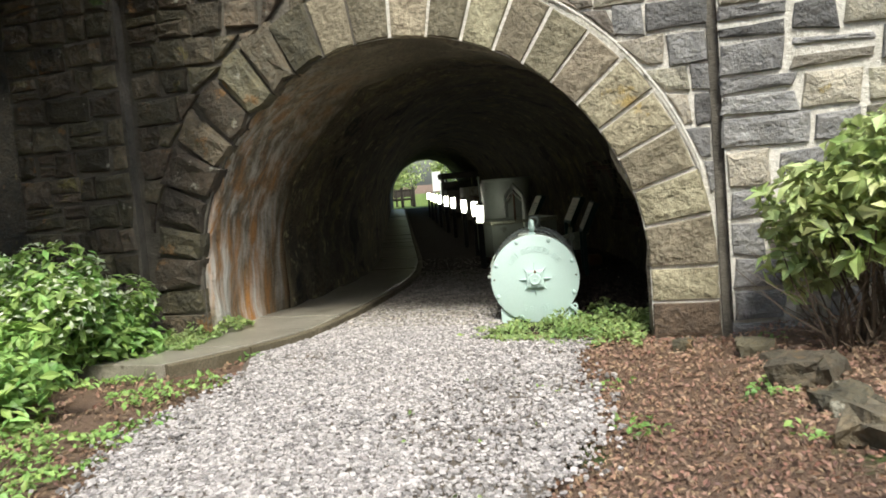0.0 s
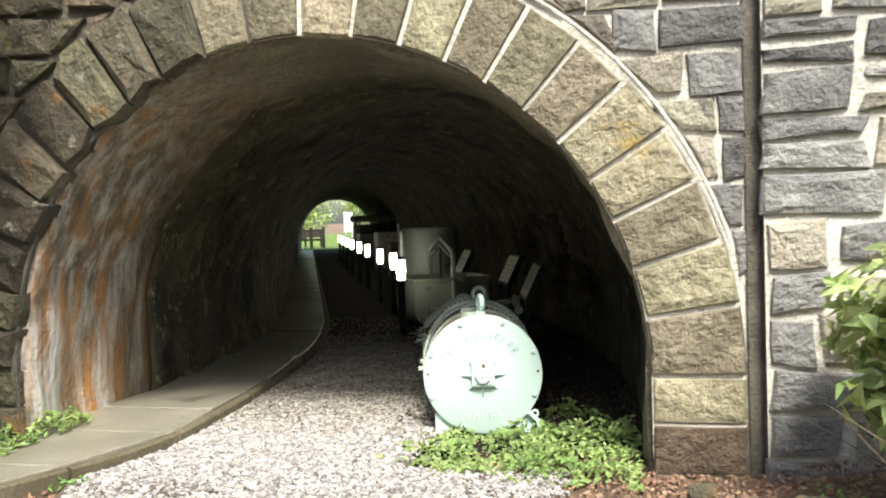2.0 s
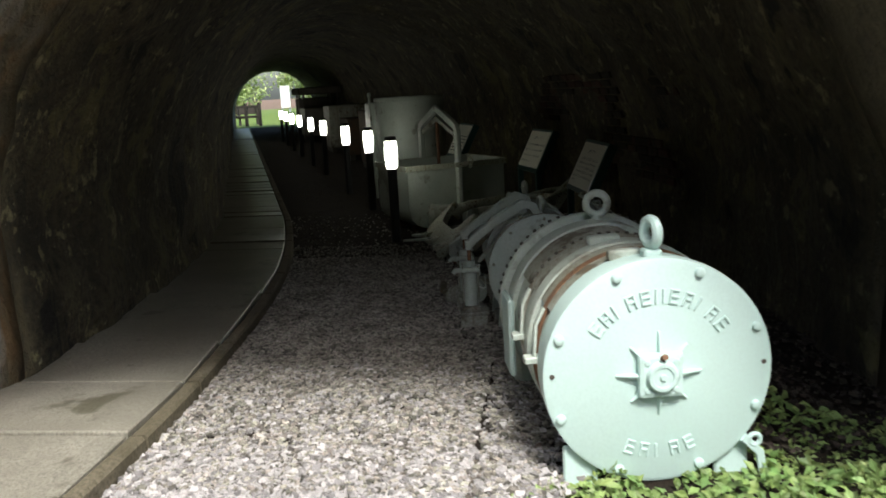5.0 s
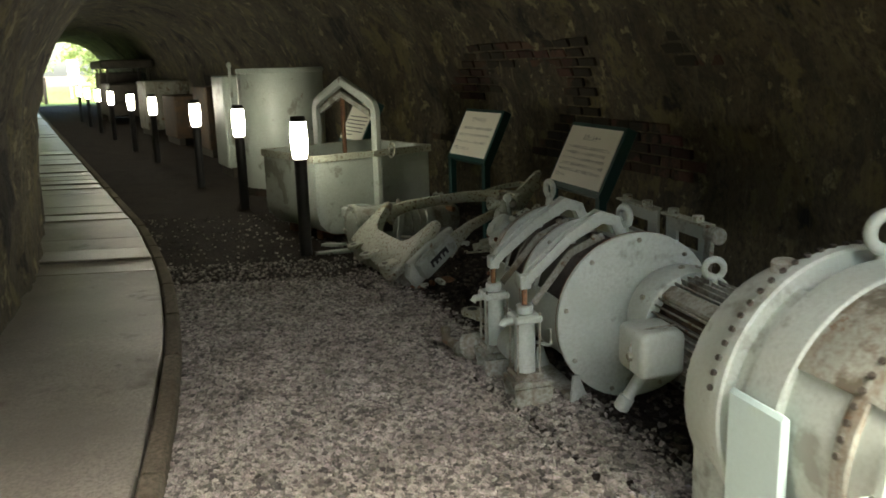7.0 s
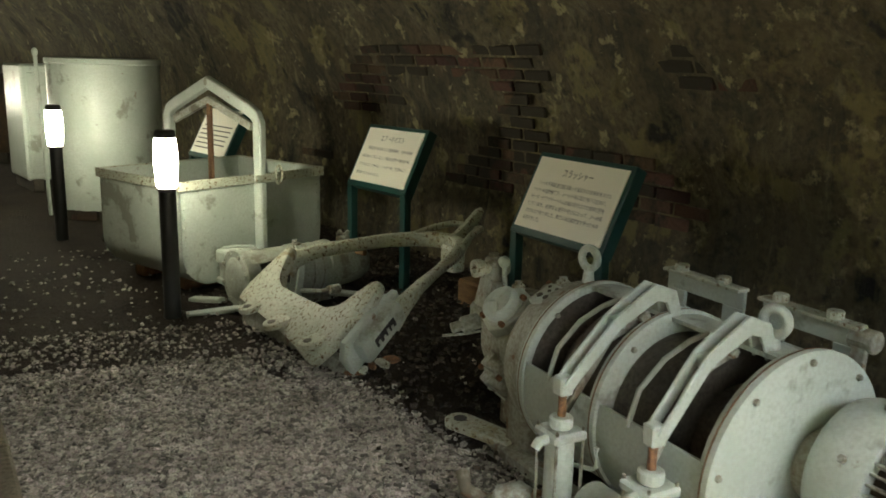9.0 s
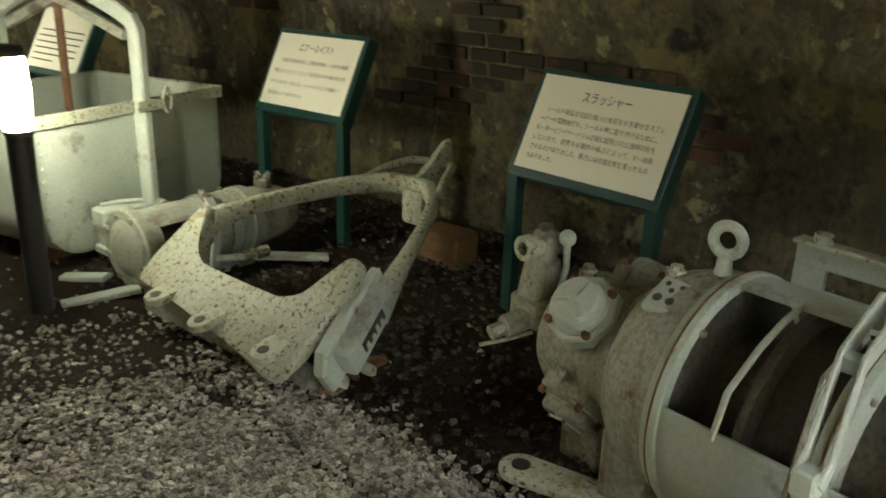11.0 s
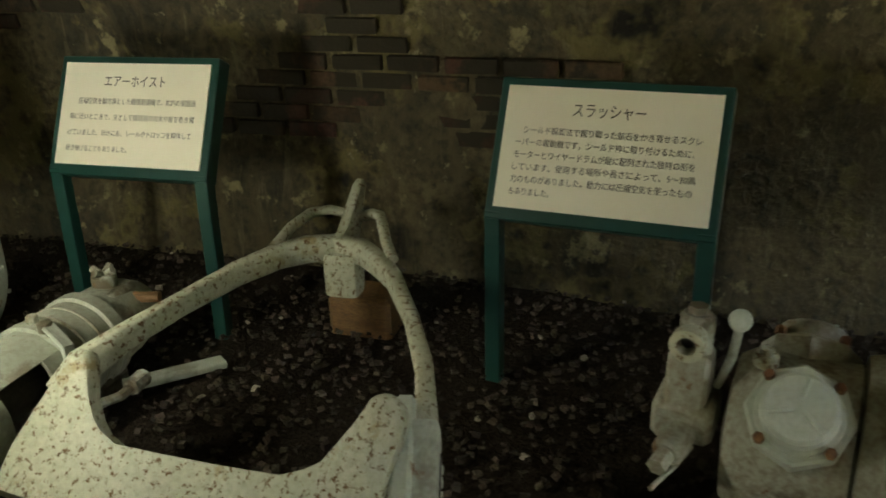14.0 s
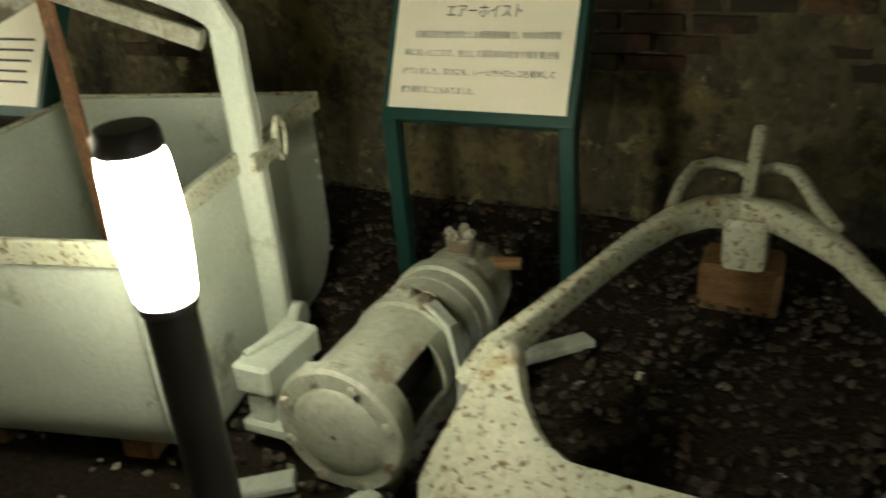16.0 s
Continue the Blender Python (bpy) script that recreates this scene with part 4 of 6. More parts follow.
        bar(bm, [(cx + 0.06, cs + 0.06, 0.42), (-0.2, s + 0.06, 0.60), (-0.06, s + 0.05, 0.665)], 0.012, 0.03, 0.003)
        hexbolt(bm, (-0.12, s + 0.02, 0.67), (0, -1, 0), 0.014, 0.02)
        part("brake_link", bm, M_DIRTY, lever)
        bm = B()
        cyl(bm, (cx, cs, 0.42), (cx, cs, 0.53), 0.012, 10)
        part("piston_rod", bm, M_RUST, lever, "rusty piston rod")
        bm = B()
        box(bm, (cx - 0.022, cs - 0.022, 0.505), (cx + 0.022, cs + 0.022, 0.56), 0.005)
        part("clevis", bm, M_PAINT, lever)
        bm = B()
        cyl(bm, (cx, cs, 0.16), (cx, cs, 0.39), 0.042, 18)
        cylinder = part("brake_cylinder", bm, M_PAINT, t, "pale upright air cylinder", 40)
        for z0, z1, w in ((0.375, 0.405, 0.056), (0.14, 0.17, 0.058)):
            bm = B()
            box(bm, (cx - w, cs - w, z0), (cx + w, cs + w, z1), 0.008)
            part("end_cap", bm, M_PAINT if z0 > 0.25 else M_DIRTY, cylinder)
        bm = B()
        cyl(bm, (cx, cs, 0.405), (cx, cs, 0.44), 0.034, 14, bevel=0.005)
        part("gland", bm, M_PAINT, cylinder)
        for dx in (-1, 1):
            for dy in (-1, 1):
                bm = B()
                cyl(bm, (cx + dx * 0.045, cs + dy * 0.045, 0.16), (cx + dx * 0.045, cs + dy * 0.045, 0.415), 0.005, 6)
                part("tie_rod", bm, M_DIRTY, cylinder)
        bm = B()
        tube(bm, [(cx - 0.05, cs - 0.01, 0.385), (cx - 0.09, cs - 0.02, 0.385), (cx - 0.10, cs - 0.02, 0.37)], 0.015, 8)
        part("elbow", bm, M_PAINT, cylinder, "white pipe elbow")
        bm = B()
        tube(bm, [(cx + 0.05, cs + 0.0, 0.28), (cx + 0.08, cs - 0.05, 0.28), (cx + 0.085, cs - 0.06, 0.29), (cx + 0.085, cs - 0.06, 0.35)], 0.007, 8)
        part("drain_cock", bm, M_PAINT, cylinder)
        bm = B()
        mm = pose(cx - 0.07, cs - 0.07, 0.12)
        plate(bm, [(0, 0), (0.17, 0), (0.17, 0.15), (0, 0.15)], 0.02, mm, 0.003)
        plate(bm, [(0, 0), (0.16, 0), (0.14, -0.10), (0.06, -0.13), (0, -0.05)], 0.014, mm @ pose(0, 0.0, 0, 90, 0, 0), 0.002)
        plate(bm, [(0, 0), (0.16, 0), (0.10, -0.125), (0.02, -0.125)], 0.014, mm @ pose(0, 0.14, 0, 90, 0, 0), 0.002)
        box(bm, (cx + 0.02, cs - 0.05, 0.0), (cx + 0.26, cs + 0.05, 0.05), 0.006)
        part("cylinder_bracket", bm, M_DIRTY, t, "angled steel bracket with chipped paint")
        bm = B()
        plate(bm, [(0, 0), (0.12, 0), (0.05, 0.16), (0.02, 0.16)], 0.012, pose(cx + 0.14, cs - 0.10, 0.0, 90, 0, 20), 0.002)
        plate(bm, [(0, 0), (0.12, 0), (0.12, 0.05), (0, 0.05)], 0.012, pose(cx + 0.14, cs - 0.15, 0.0, 0, 0, 20), 0.002)
        part("gusset_foot", bm, M_PAINT, t)
        bm = B()
        eyebolt(bm, (0.0, 2.185 if k == 0 else 2.975, Z + 0.305), (1, 0.15, 0), 0.036, 0.014, 0.04)
        part("lifting_eye", bm, M_PAINT, t, smooth=60)
    # guard brackets at the back
    for s in (2.20, 2.64):
        bm = B()
        mm = pose(0.40, s, 0.495, 90, 0, 90)
        for a, b, c, d in ((0, 0, 0.36, 0.05), (0, 0.11, 0.36, 0.18), (0, 0.05, 0.09, 0.11), (0.27, 0.05, 0.36, 0.11)):
            plate(bm, [(a, b), (c, b), (c, d), (a, d)], 0.016, mm, 0.002)
        br = part("guard_bracket", bm, M_PAINT, t, "slotted steel bracket")
        bm = B()
        plate(bm, [(0, 0), (0.36, 0), (0.36, 0.055), (0, 0.055)], 0.012, pose(0.425, s, 0.668, 0, 0, 90), 0.002)
        for u in (0.09, 0.29):
            cyl(bm, (0.397, s + u, 0.67), (0.397, s + u, 0.705), 0.026, 8, bevel=0.004)
        part("bracket_cap", bm, M_SPECK, br)
    bm = B()
    cyl(bm, (0.42, 2.24, 0.635), (0.42, 2.16, 0.635), 0.036, 14, bevel=0.004)
    bar(bm, [(0.40, 2.20, 0.63), (0.38, 2.20, 0.30)], 0.05, 0.02, 0.003, (1, 0, 0))
    part("pivot", bm, M_DIRTY, t)
    # air motor end
    bm = B()
    lathe(bm, (0, 2.95, Z), (0, 9, Z), [(0, 0.298), (0.06, 0.292), (0.13, 0.268), (0.17, 0.235), (0.175, 0.205), (0.215, 0.195), (0.22, 0.1)], 52)
    box(bm, (-0.24, 2.97, 0.0), (0.24, 3.11, Z - 0.10), 0.02)
    housing = part("gear_housing", bm, M_DIRTY, t, "rust-stained gear housing", 40)
    bm = B()
    box(bm, (-0.055, -0.045, -0.012), (0.055, 0.045, 0.012), 0.01, pose(-0.13, 3.03, Z + 0.245, 0, -28, 0), 2)
    boss = part("cast_boss", bm, M_PAINT, housing, "worn cast boss with dark pits")
    for u, v, r in ((-0.018, -0.018, 0.012), (-0.018, 0.018, 0.012), (0.014, 0.0, 0.007), (0.032, -0.02, 0.007), (0.032, 0.02, 0.007)):
        bm = B()
        mm = pose(-0.13, 3.03, Z + 0.245, 0, -28, 0)
        cyl(bm, mm @ Vector((u, v, 0.004)), mm @ Vector((u, v, 0.0145)), r, 10)
        part("pit", bm, M_DRUM, boss)
    for p in ((-0.02, 3.09, Z + 0.245), (-0.03, 3.36, Z + 0.165)):
        bm = B()
        cyl(bm, p, (p[0], p[1], p[2] + 0.03), 0.026, 12, bevel=0.005)
        cyl(bm, (p[0], p[1], p[2] + 0.028), (p[0], p[1], p[2] + 0.042), 0.016, 6)
        part("plug", bm, M_SPECK, housing, "rusty filler plug", 40)
    ac = Vector((0.0, 3.28, Z - 0.01))
    bm = B()
    lathe(bm, ac + Vector((0, -0.12, 0)), ac + Vector((0, 9, 0)), [(0, 0.16), (0.015, 0.182), (0.22, 0.182), (0.255, 0.16), (0.27, 0.05)], 40)
    am = part("air_motor", bm, M_DIRTY, t, "squat pale air motor with four radial covers", 40)
    for a in (135, 45, 225, 315):
        d = Vector((math.cos(radians(a)), 0, math.sin(radians(a))))
        sd = d.cross(Vector((0, 1, 0)))
        bm = B()
        mm = Matrix((sd, Vector((0, 1, 0)), d)).transposed().to_4x4()
        mm.translation = ac + d * 0.12
        plate(bm, [(0.105 * math.cos(radians(q)), 0.105 * math.sin(radians(q))) for q in range(0, 360, 45)], 0.085, mm, 0.006)
        lathe(bm, ac + d * 0.20, ac + d * 9, [(0, 0.085), (0.012, 0.083), (0.016, 0.074), (0.045, 0.072), (0.053, 0.064), (0.053, 0.01)], 28)
        cv = part("cylinder_cover", bm, M_PAINT if a == 135 else M_DIRTY, am, "round pale cover with bolts", 40)
        for k in range(3):
            q = Matrix.Rotation(radians(120 * k + 20), 4, d)
            e0, e1 = q @ (Vector((0, 1, 0)) * 0.012), q @ (Vector((0, 1, 0)) * 0.06)
            bm = B()
            bar(bm, [ac + d * 0.255 + e0, ac + d * 0.255 + e1], 0.008, 0.008, 0.002, d)
            part("cover_rib", bm, M_PAINT, cv)
        for k in range(4):
            q = ac + d * 0.205 + (Vector((0, 1, 0)) * math.cos(radians(45 + 90 * k)) + sd * math.sin(radians(45 + 90 * k))) * 0.092
            bm = B()
            hexbolt(bm, q, d, 0.012, 0.02)
            part("cover_bolt", bm, M_RUST, cv)
    # throttle valve: stacked blocks, open pipe end, cap nut and ball lever
    vx, vs = -0.06, 3.50
    bm = B()
    box(bm, (vx - 0.07, vs - 0.06, Z - 0.01), (vx + 0.07, vs + 0.07, Z + 0.085), 0.015)
    plate(bm, [(-0.062, 0.0), (0.062, 0.0), (0.034, 0.11), (-0.034, 0.11)], 0.09, pose(vx, vs + 0.05, Z + 0.08, 90, 0, 0), 0.01)
    cyl(bm, (vx, vs, Z + 0.18), (vx, vs, Z + 0.275), 0.036, 16, bevel=0.008)
    cyl(bm, (vx, vs, Z + 0.27), (vx, vs, Z + 0.292), 0.022, 6)
    box(bm, (vx - 0.02, vs - 0.03, Z + 0.20), (vx + 0.07, vs + 0.03, Z + 0.255), 0.012)
    vb = part("valve_body", bm, M_DIRTY, t, "grimy throttle valve", 40)
    bm = B()
    lathe(bm, (vx, vs, Z + 0.235), (vx - 0.9, vs + 0.05, Z + 0.235), [(0, 0.028), (0.055, 0.028), (0.057, 0.036), (0.088, 0.036), (0.088, 0.02), (0.05, 0.02)], 20, cap=False)
    part("inlet_pipe", bm, M_SPECK, vb, "open threaded pipe end", 40)
    bm = B()
    cyl(bm, (vx - 0.05, vs + 0.012, Z + 0.235), (vx - 0.056, vs + 0.0125, Z + 0.235), 0.02, 16)
    part("pipe_bore", bm, M_BLACK, vb)
    bm = B()
    tube(bm, [(vx + 0.02, vs - 0.05, Z + 0.10), (vx + 0.01, vs - 0.075, Z + 0.18), (vx - 0.005, vs - 0.085, Z + 0.262)], 0.010, 8)
    bmesh.ops.create_uvsphere(bm, u_segments=14, v_segments=10, radius=0.024, matrix=Matrix.Translation((vx - 0.005, vs - 0.085, Z + 0.275)))
    part("throttle_lever", bm, M_PAINT, vb, "ball-ended lever", 60)
    bm = B()
    cyl(bm, (vx - 0.05, vs, Z + 0.02), (vx - 0.13, vs + 0.02, Z + 0.0), 0.034, 12, bevel=0.006)
    cyl(bm, (vx - 0.12, vs + 0.018, Z + 0.002), (vx - 0.17, vs + 0.03, Z - 0.01), 0.022, 6)
    tube(bm, [(vx - 0.05, vs - 0.02, Z - 0.02), (vx - 0.12, vs + 0.0, Z - 0.03), (vx - 0.21, vs + 0.03, Z - 0.035)], 0.006, 6)
    part("drain_rod", bm, M_DIRTY, vb, "capped side port with a thin rod", 40)
    # towing lug low at the front
    bm = B()
    mm = pose(-0.31, 3.30, 0.05, 0, 0, -70)
    plate(bm, [(0.06 * math.cos(radians(q)), 0.06 * math.sin(radians(q))) for q in range(90, 271, 20)] + [(0.26, -0.05), (0.26, 0.05)], 0.03, mm, 0.006)
    lug = part("towing_lug", bm, M_SPECK, t, "rounded towing lug with a pin hole")
    bm = B()
    cyl(bm, mm @ Vector((0, 0, 0.02)), mm @ Vector((0, 0, 0.033)), 0.026, 16)
    part("pin_hole", bm, M_BLACK, lug)
    bm = B()
    box(bm, (-0.10, 3.20, 0.0), (0.10, 3.36, 0.20), 0.015)
    part("motor_foot", bm, M_DIRTY, t)
    bm = B()
    for sx in (-0.25, 0.25):
        box(bm, (sx - 0.04, 2.05, 0.0), (sx + 0.04, 3.15, 0.07), 0.008)
    part("skid", bm, M_DIRTY, t)
    bm = B()
    lathe(bm, (-0.46, 2.60, 0.14), (-0.60, 2.72, 0.07), [(0, 0.03), (0.03, 0.055), (0.10, 0.058), (0.115, 0.04), (0.15, 0.034)], 20)
    tube(bm, [(-0.555, 2.69, 0.095), (-0.60, 2.76, 0.12), (-0.59, 2.80, 0.16)], 0.024, 10)
    valve = part("side_valve", bm, M_DIRTY, t, "grimy pipe valve", 40)
    bm = B()
    cyl(bm, (-0.47, 2.59, 0.15), (-0.43, 2.55, 0.16), 0.018, 6)
    part("brass_nut", bm, M_TAN, valve, "yellow brass nut")
    bm = B()
    lathe(bm, (-0.40, 2.30, 0.20), (-0.40, 2.9, 0.20), [(0, 0.03), (0.005, 0.062), (0.02, 0.068), (0.11, 0.068), (0.125, 0.05), (0.13, 0.02)], 24)
    part("air_reservoir", bm, M_PAINT, t, "small round air canister", 40)


drum_winch()
slusher()


# ---- bollard lamps ----
def bollard_lamp():
    t = thing("bollard_lamp", Matrix(), "black bollard lamp with a lit white lens, beside the gravel path", "lamp", "bollards along the path")
    bm = B()
    lathe(bm, (0, 0, -0.03), (0, 0, 2), [(0, 0.045), (0.73, 0.045), (0.735, 0.05), (0.75, 0.05)], 24)
    part("pole", bm, M_BLACK, t, smooth=40)
    bm = B()
    lathe(bm, (0, 0, 0.722), (0, 0, 2), [(0, 0.044), (0.01, 0.053), (0.13, 0.062), (0.24, 0.057), (0.262, 0.053)], 28)
    part("lens", bm, M_LENS, t, "glowing white lens", 40)
    bm = B()
    lathe(bm, (0, 0, 0.984), (0, 0, 2), [(0, 0.053), (0.008, 0.055), (0.03, 0.053), (0.04, 0.046), (0.042, 0.01)], 28)
    part("cap", bm, M_BLACK, t, smooth=40)
    bm = B()
    lathe(bm, (0, 0, -0.03), (0, 0, 2), [(0, 0.075), (0.03, 0.075), (0.035, 0.07)], 20)
    part("base_flange", bm, M_BLACK, t, smooth=40)
    return t


first = bollard_lamp()
spots = [(0.098, 5.69), (-0.626, 7.93), (-1.345, 9.64), (-2.512, 12.62), (-3.334, 14.61), (-4.38, 17.2), (-5.3, 19.5), (-6.25, 21.9), (-7.2, 24.3)]
first.matrix_world = pose(*spots[0], 0)
for x, y in spots[1:]:
    copy_thing(first, pose(x, y, 0, 0, 0, random.uniform(0, 90)))


# ---- information boards ----
def lettering(name, text, m, size, width, parent):
    """One line of writing as a flat mesh, set to the given width where one is given."""
    cu = bpy.data.curves.new(name, "FONT")
    cu.body, cu.size = text, size
    tmp = bpy.data.objects.new(name, cu)
    scene.collection.objects.link(tmp)
    bpy.context.view_layer.update()
    me = bpy.data.meshes.new_from_object(tmp.evaluated_get(bpy.context.evaluated_depsgraph_get()))
    bpy.data.objects.remove(tmp)
    bpy.data.curves.remove(cu)
    xs = [v.co.x for v in me.vertices] or [0, 1]
    k = width / (max(xs) - min(xs)) if width else 1.0
    me.transform(m @ Matrix.Diagonal((k, 1, 1, 1)) @ Matrix.Translation((-min(xs), 0, 0)))
    me.materials.clear()
    me.materials.append(M_INK)
    ob = new(name, me)
    ob.parent = parent
    return ob


def info_board(tl, tr, br, bl, title, lines, group, label):
    """A reclined green cased panel on two square legs; the four corners are those of its cream sheet."""
    tl, tr, br, bl = map(Vector, (tl, tr, br, bl))
    c = (tl + tr + br + bl) / 4
    ex = ((tr - tl) + (br - bl)).normalized()
    ey = ((tl - bl) + (tr - br)).normalized()
    ey = (ey - ex * ey.dot(ex)).normalized()
    ez = ex.cross(ey)
    w, h = ((tr - tl).length + (br - bl).length) / 2, ((tl - bl).length + (tr - br).length) / 2
    m = Matrix((ex, ey, ez)).transposed().to_4x4()
    m.translation = c
    base = Vector((c.x, c.y, 0))
    t = thing("information_board", Matrix.Translation(base), label, "sign", group)
    loc = Matrix.Translation(-base) @ m
    bm = B()
    W, Hh, fr, dp = w / 2, h / 2, 0.026, 0.075
    box(bm, (-W - fr, -Hh - fr - 0.012, -dp), (W + fr, Hh + fr, -0.004), 0.004, loc)
    case = part("case", bm, M_GREEN, t, "dark green metal casing")
    bm = B()
    box(bm, (-W, -Hh, -0.006), (W, Hh, 0.002), 0.0, loc)
    sheet = part("sheet", bm, M_PAPER, case, "cream printed sheet with black writing")
    up = loc @ Matrix.Translation((0, 0, 0.0035))
    tw = 0.34 * w if len(title) < 7 else 0.42 * w
    if title:
        lettering("title", title, up @ Matrix.Translation((-tw / 2, Hh - 0.225 * h, 0)), 0.125 * h, tw, sheet)
    n = len(lines)
    step = (0.60 if n > 4 else 0.62) * h / n
    for i, (a, b, body) in enumerate(lines):
        y = Hh - (0.385 if n > 4 else 0.40) * h - i * step
        x0, x1 = (-0.43 + 0.86 * a) * w, (-0.43 + 0.86 * b) * w
        if body:
            lettering("text_line", body, up @ Matrix.Translation((x0, y, 0)), 0.066 * h, x1 - x0, sheet)
        else:
            bm = B()
            box(bm, (x0, y, 0), (x1, y + 0.022 * h, 0.0005), 0, up)
            part("text_line", bm, M_INK, sheet)
    for sx in (-1, 1):
        p = loc @ Vector((sx * (W + fr - 0.025), -Hh - fr - 0.008, -dp * 0.5))
        bm = B()
        bar(bm, [p + Vector((0, 0, 0.03)), Vector((p.x, p.y, -base.z - 0.03))], 0.05, 0.05, 0.003, ex)
        part("leg", bm, M_GREEN, t)
    return t


GS = "boards beside the exhibits"
info_board((1.902, 4.927, 0.949), (2.036, 4.316, 0.951), (1.882, 4.277, 0.613), (1.744, 4.892, 0.612), "スラッシャー",
           [(0.04, 1.0, "シールド採鉱法で掘り取った鉱石をかき寄せるスクレ"), (0, 0.97, "ーパーの電動機です。シールド枠に取り付けるために、"), (0, 0.98, "モーターとワイヤードラムが縦に配列された独特の形を"),
            (0, 0.99, "しています。使用する場所や長さによって、5～30馬"), (0, 0.98, "力のものがありました。動力には圧縮空気を使ったもの"), (0, 0.23, "もありました。")], GS,
           "wide cream information sheet in a dark green reclined case")
info_board((1.412, 6.503, 0.971), (1.613, 5.96, 0.974), (1.454, 5.881, 0.644), (1.27, 6.46, 0.637), "エアーホイスト",
           [(0.06, 1.0, "圧縮空気を動力源とした軽便巻揚機で、坑内の採掘現"), (0, 1.0, "場に近いところで、主として採坑用の坑木や板を巻き揚"), (0, 0.99, "げていました。ほかにも、レールやトロッコを解体して"), (0, 0.5, "巻き揚げることもありました。")], GS,
           "cream information sheet in a dark green reclined case behind the scraper")
info_board((0.50, 8.05, 1.0), (0.70, 7.53, 1.0), (0.54, 7.47, 0.67), (0.34, 7.99, 0.67), "", [(0.04, 1.0, ""), (0, 1.0, ""), (0, 0.98, ""), (0, 0.95, ""), (0, 0.97, ""), (0, 0.5, "")], GS,
           "cream information sheet in a dark green case beyond the ore tub")


# ---- scraper ----
def scraper():
    t = thing("scraper", Matrix(), "pale steel scraper frame speckled with rust on the gravel edge", "scraper")
    # leaning blade with a low middle, a horn at one end and a rounded tab at the other
    a, b = Vector((0.472, 5.48, 0)), Vector((0.748, 4.657, 0))
    d = (b - a).normalized()
    perp = Vector((-d.y, d.x, 0))
    nrm = -perp
    slope = (perp * 0.69 + Vector((0, 0, 0.72))).normalized()
    face = d.cross(slope)
    m = Matrix((d, slope, face)).transposed().to_4x4()
    m.translation = a - perp * 0.03 + Vector((0, 0, 0.16))
    out = [(-0.03, -0.02), (0.3, -0.035), (0.6, -0.07), (0.82, -0.115), (0.88, -0.115), (0.925, 0.0), (0.962, 0.26)]
    out += [(0.91 + 0.052 * math.cos(radians(q)), 0.31 + 0.052 * math.sin(radians(q))) for q in range(0, 150, 20)]
    out += [(0.85, 0.285), (0.825, 0.215), (0.80, 0.175), (0.76, 0.15), (0.70, 0.142), (0.55, 0.14), (0.38, 0.142), (0.26, 0.146), (0.20, 0.158), (0.165, 0.19), (0.14, 0.25), (0.112, 0.345), (0.095, 0.362), (0.06, 0.365), (0.04, 0.345), (0.005, 0.2), (-0.025, 0.1), (-0.045, 0.03)]
    bm = B()
    plate(bm, out, 0.055, m @ Matrix.Translation((0, 0, -0.055)), 0.014)
    part("blade", bm, M_SPECK, t, "pale blade speckled with rust", 50)
    bm = B()
    w0 = a + perp * 0.03
    bar(bm, [w0 + d * u + Vector((0, 0, h)) for u, h in ((-0.02, 0.085), (0.35, 0.075), (0.70, 0.055), (0.93, 0.035))], [0.10, 0.09, 0.08, 0.08], [0.17, 0.15, 0.11, 0.075], 0.02)
    part("sole", bm, M_DIRTY, t, "grimy sole under the blade", 40)
    # hauling lugs
    for p, ang in (((0.448, 5.29), 0), ((0.53, 5.0), 0), ((0.645, 4.68), 0)):
        bm = B()
        q = Vector((p[0], p[1], 0.175)) - nrm * 0.075
        m = Matrix.Translation(q) @ Matrix((d, nrm, Vector((0, 0, -1)))).transposed().to_4x4() @ pose(0, 0, 0, 12, 0, 0)
        out = [(-0.05, -0.04)] + [(0.045 * math.cos(radians(x)), 0.075 + 0.045 * math.sin(radians(x))) for x in range(180, -1, -20)] + [(0.05, -0.04)]
        plate(bm, out, 0.03, m, 0.004)
        lug = part("lug", bm, M_SPECK, t)
        bm = B()
        lathe(bm, m @ Vector((0, 0.075, -0.003)), m @ Vector((0, 0.075, 0.05)), [(0, 0.02), (0.036, 0.02)], 14)
        part("lug_hole", bm, M_DRUM, lug, "dark pin hole")
    # arms meeting at the hitch
    bm = B()
    bar(bm, [(0.69, 5.56, 0.27), (0.74, 5.545, 0.335), (0.86, 5.525, 0.375), (1.05, 5.52, 0.40), (1.26, 5.52, 0.418), (1.42, 5.51, 0.422), (1.53, 5.475, 0.42), (1.60, 5.41, 0.415)], [0.045, 0.045, 0.04, 0.035, 0.04, 0.045, 0.05, 0.055], [0.12, 0.10, 0.075, 0.07, 0.075, 0.08, 0.085, 0.085], 0.008)
    part("arm", bm, M_SPECK, t, smooth=50)
    bm = B()
    bar(bm, [(1.60, 5.40, 0.415), (1.615, 5.31, 0.415), (1.565, 5.20, 0.415), (1.50, 5.09, 0.41), (1.35, 4.91, 0.39), (1.20, 4.755, 0.355), (1.10, 4.675, 0.30), (1.02, 4.63, 0.225)], [0.055, 0.05, 0.05, 0.045, 0.04, 0.045, 0.055, 0.06], [0.085, 0.085, 0.08, 0.065, 0.05, 0.06, 0.085, 0.11], 0.008)
    part("arm", bm, M_SPECK, t, smooth=50)
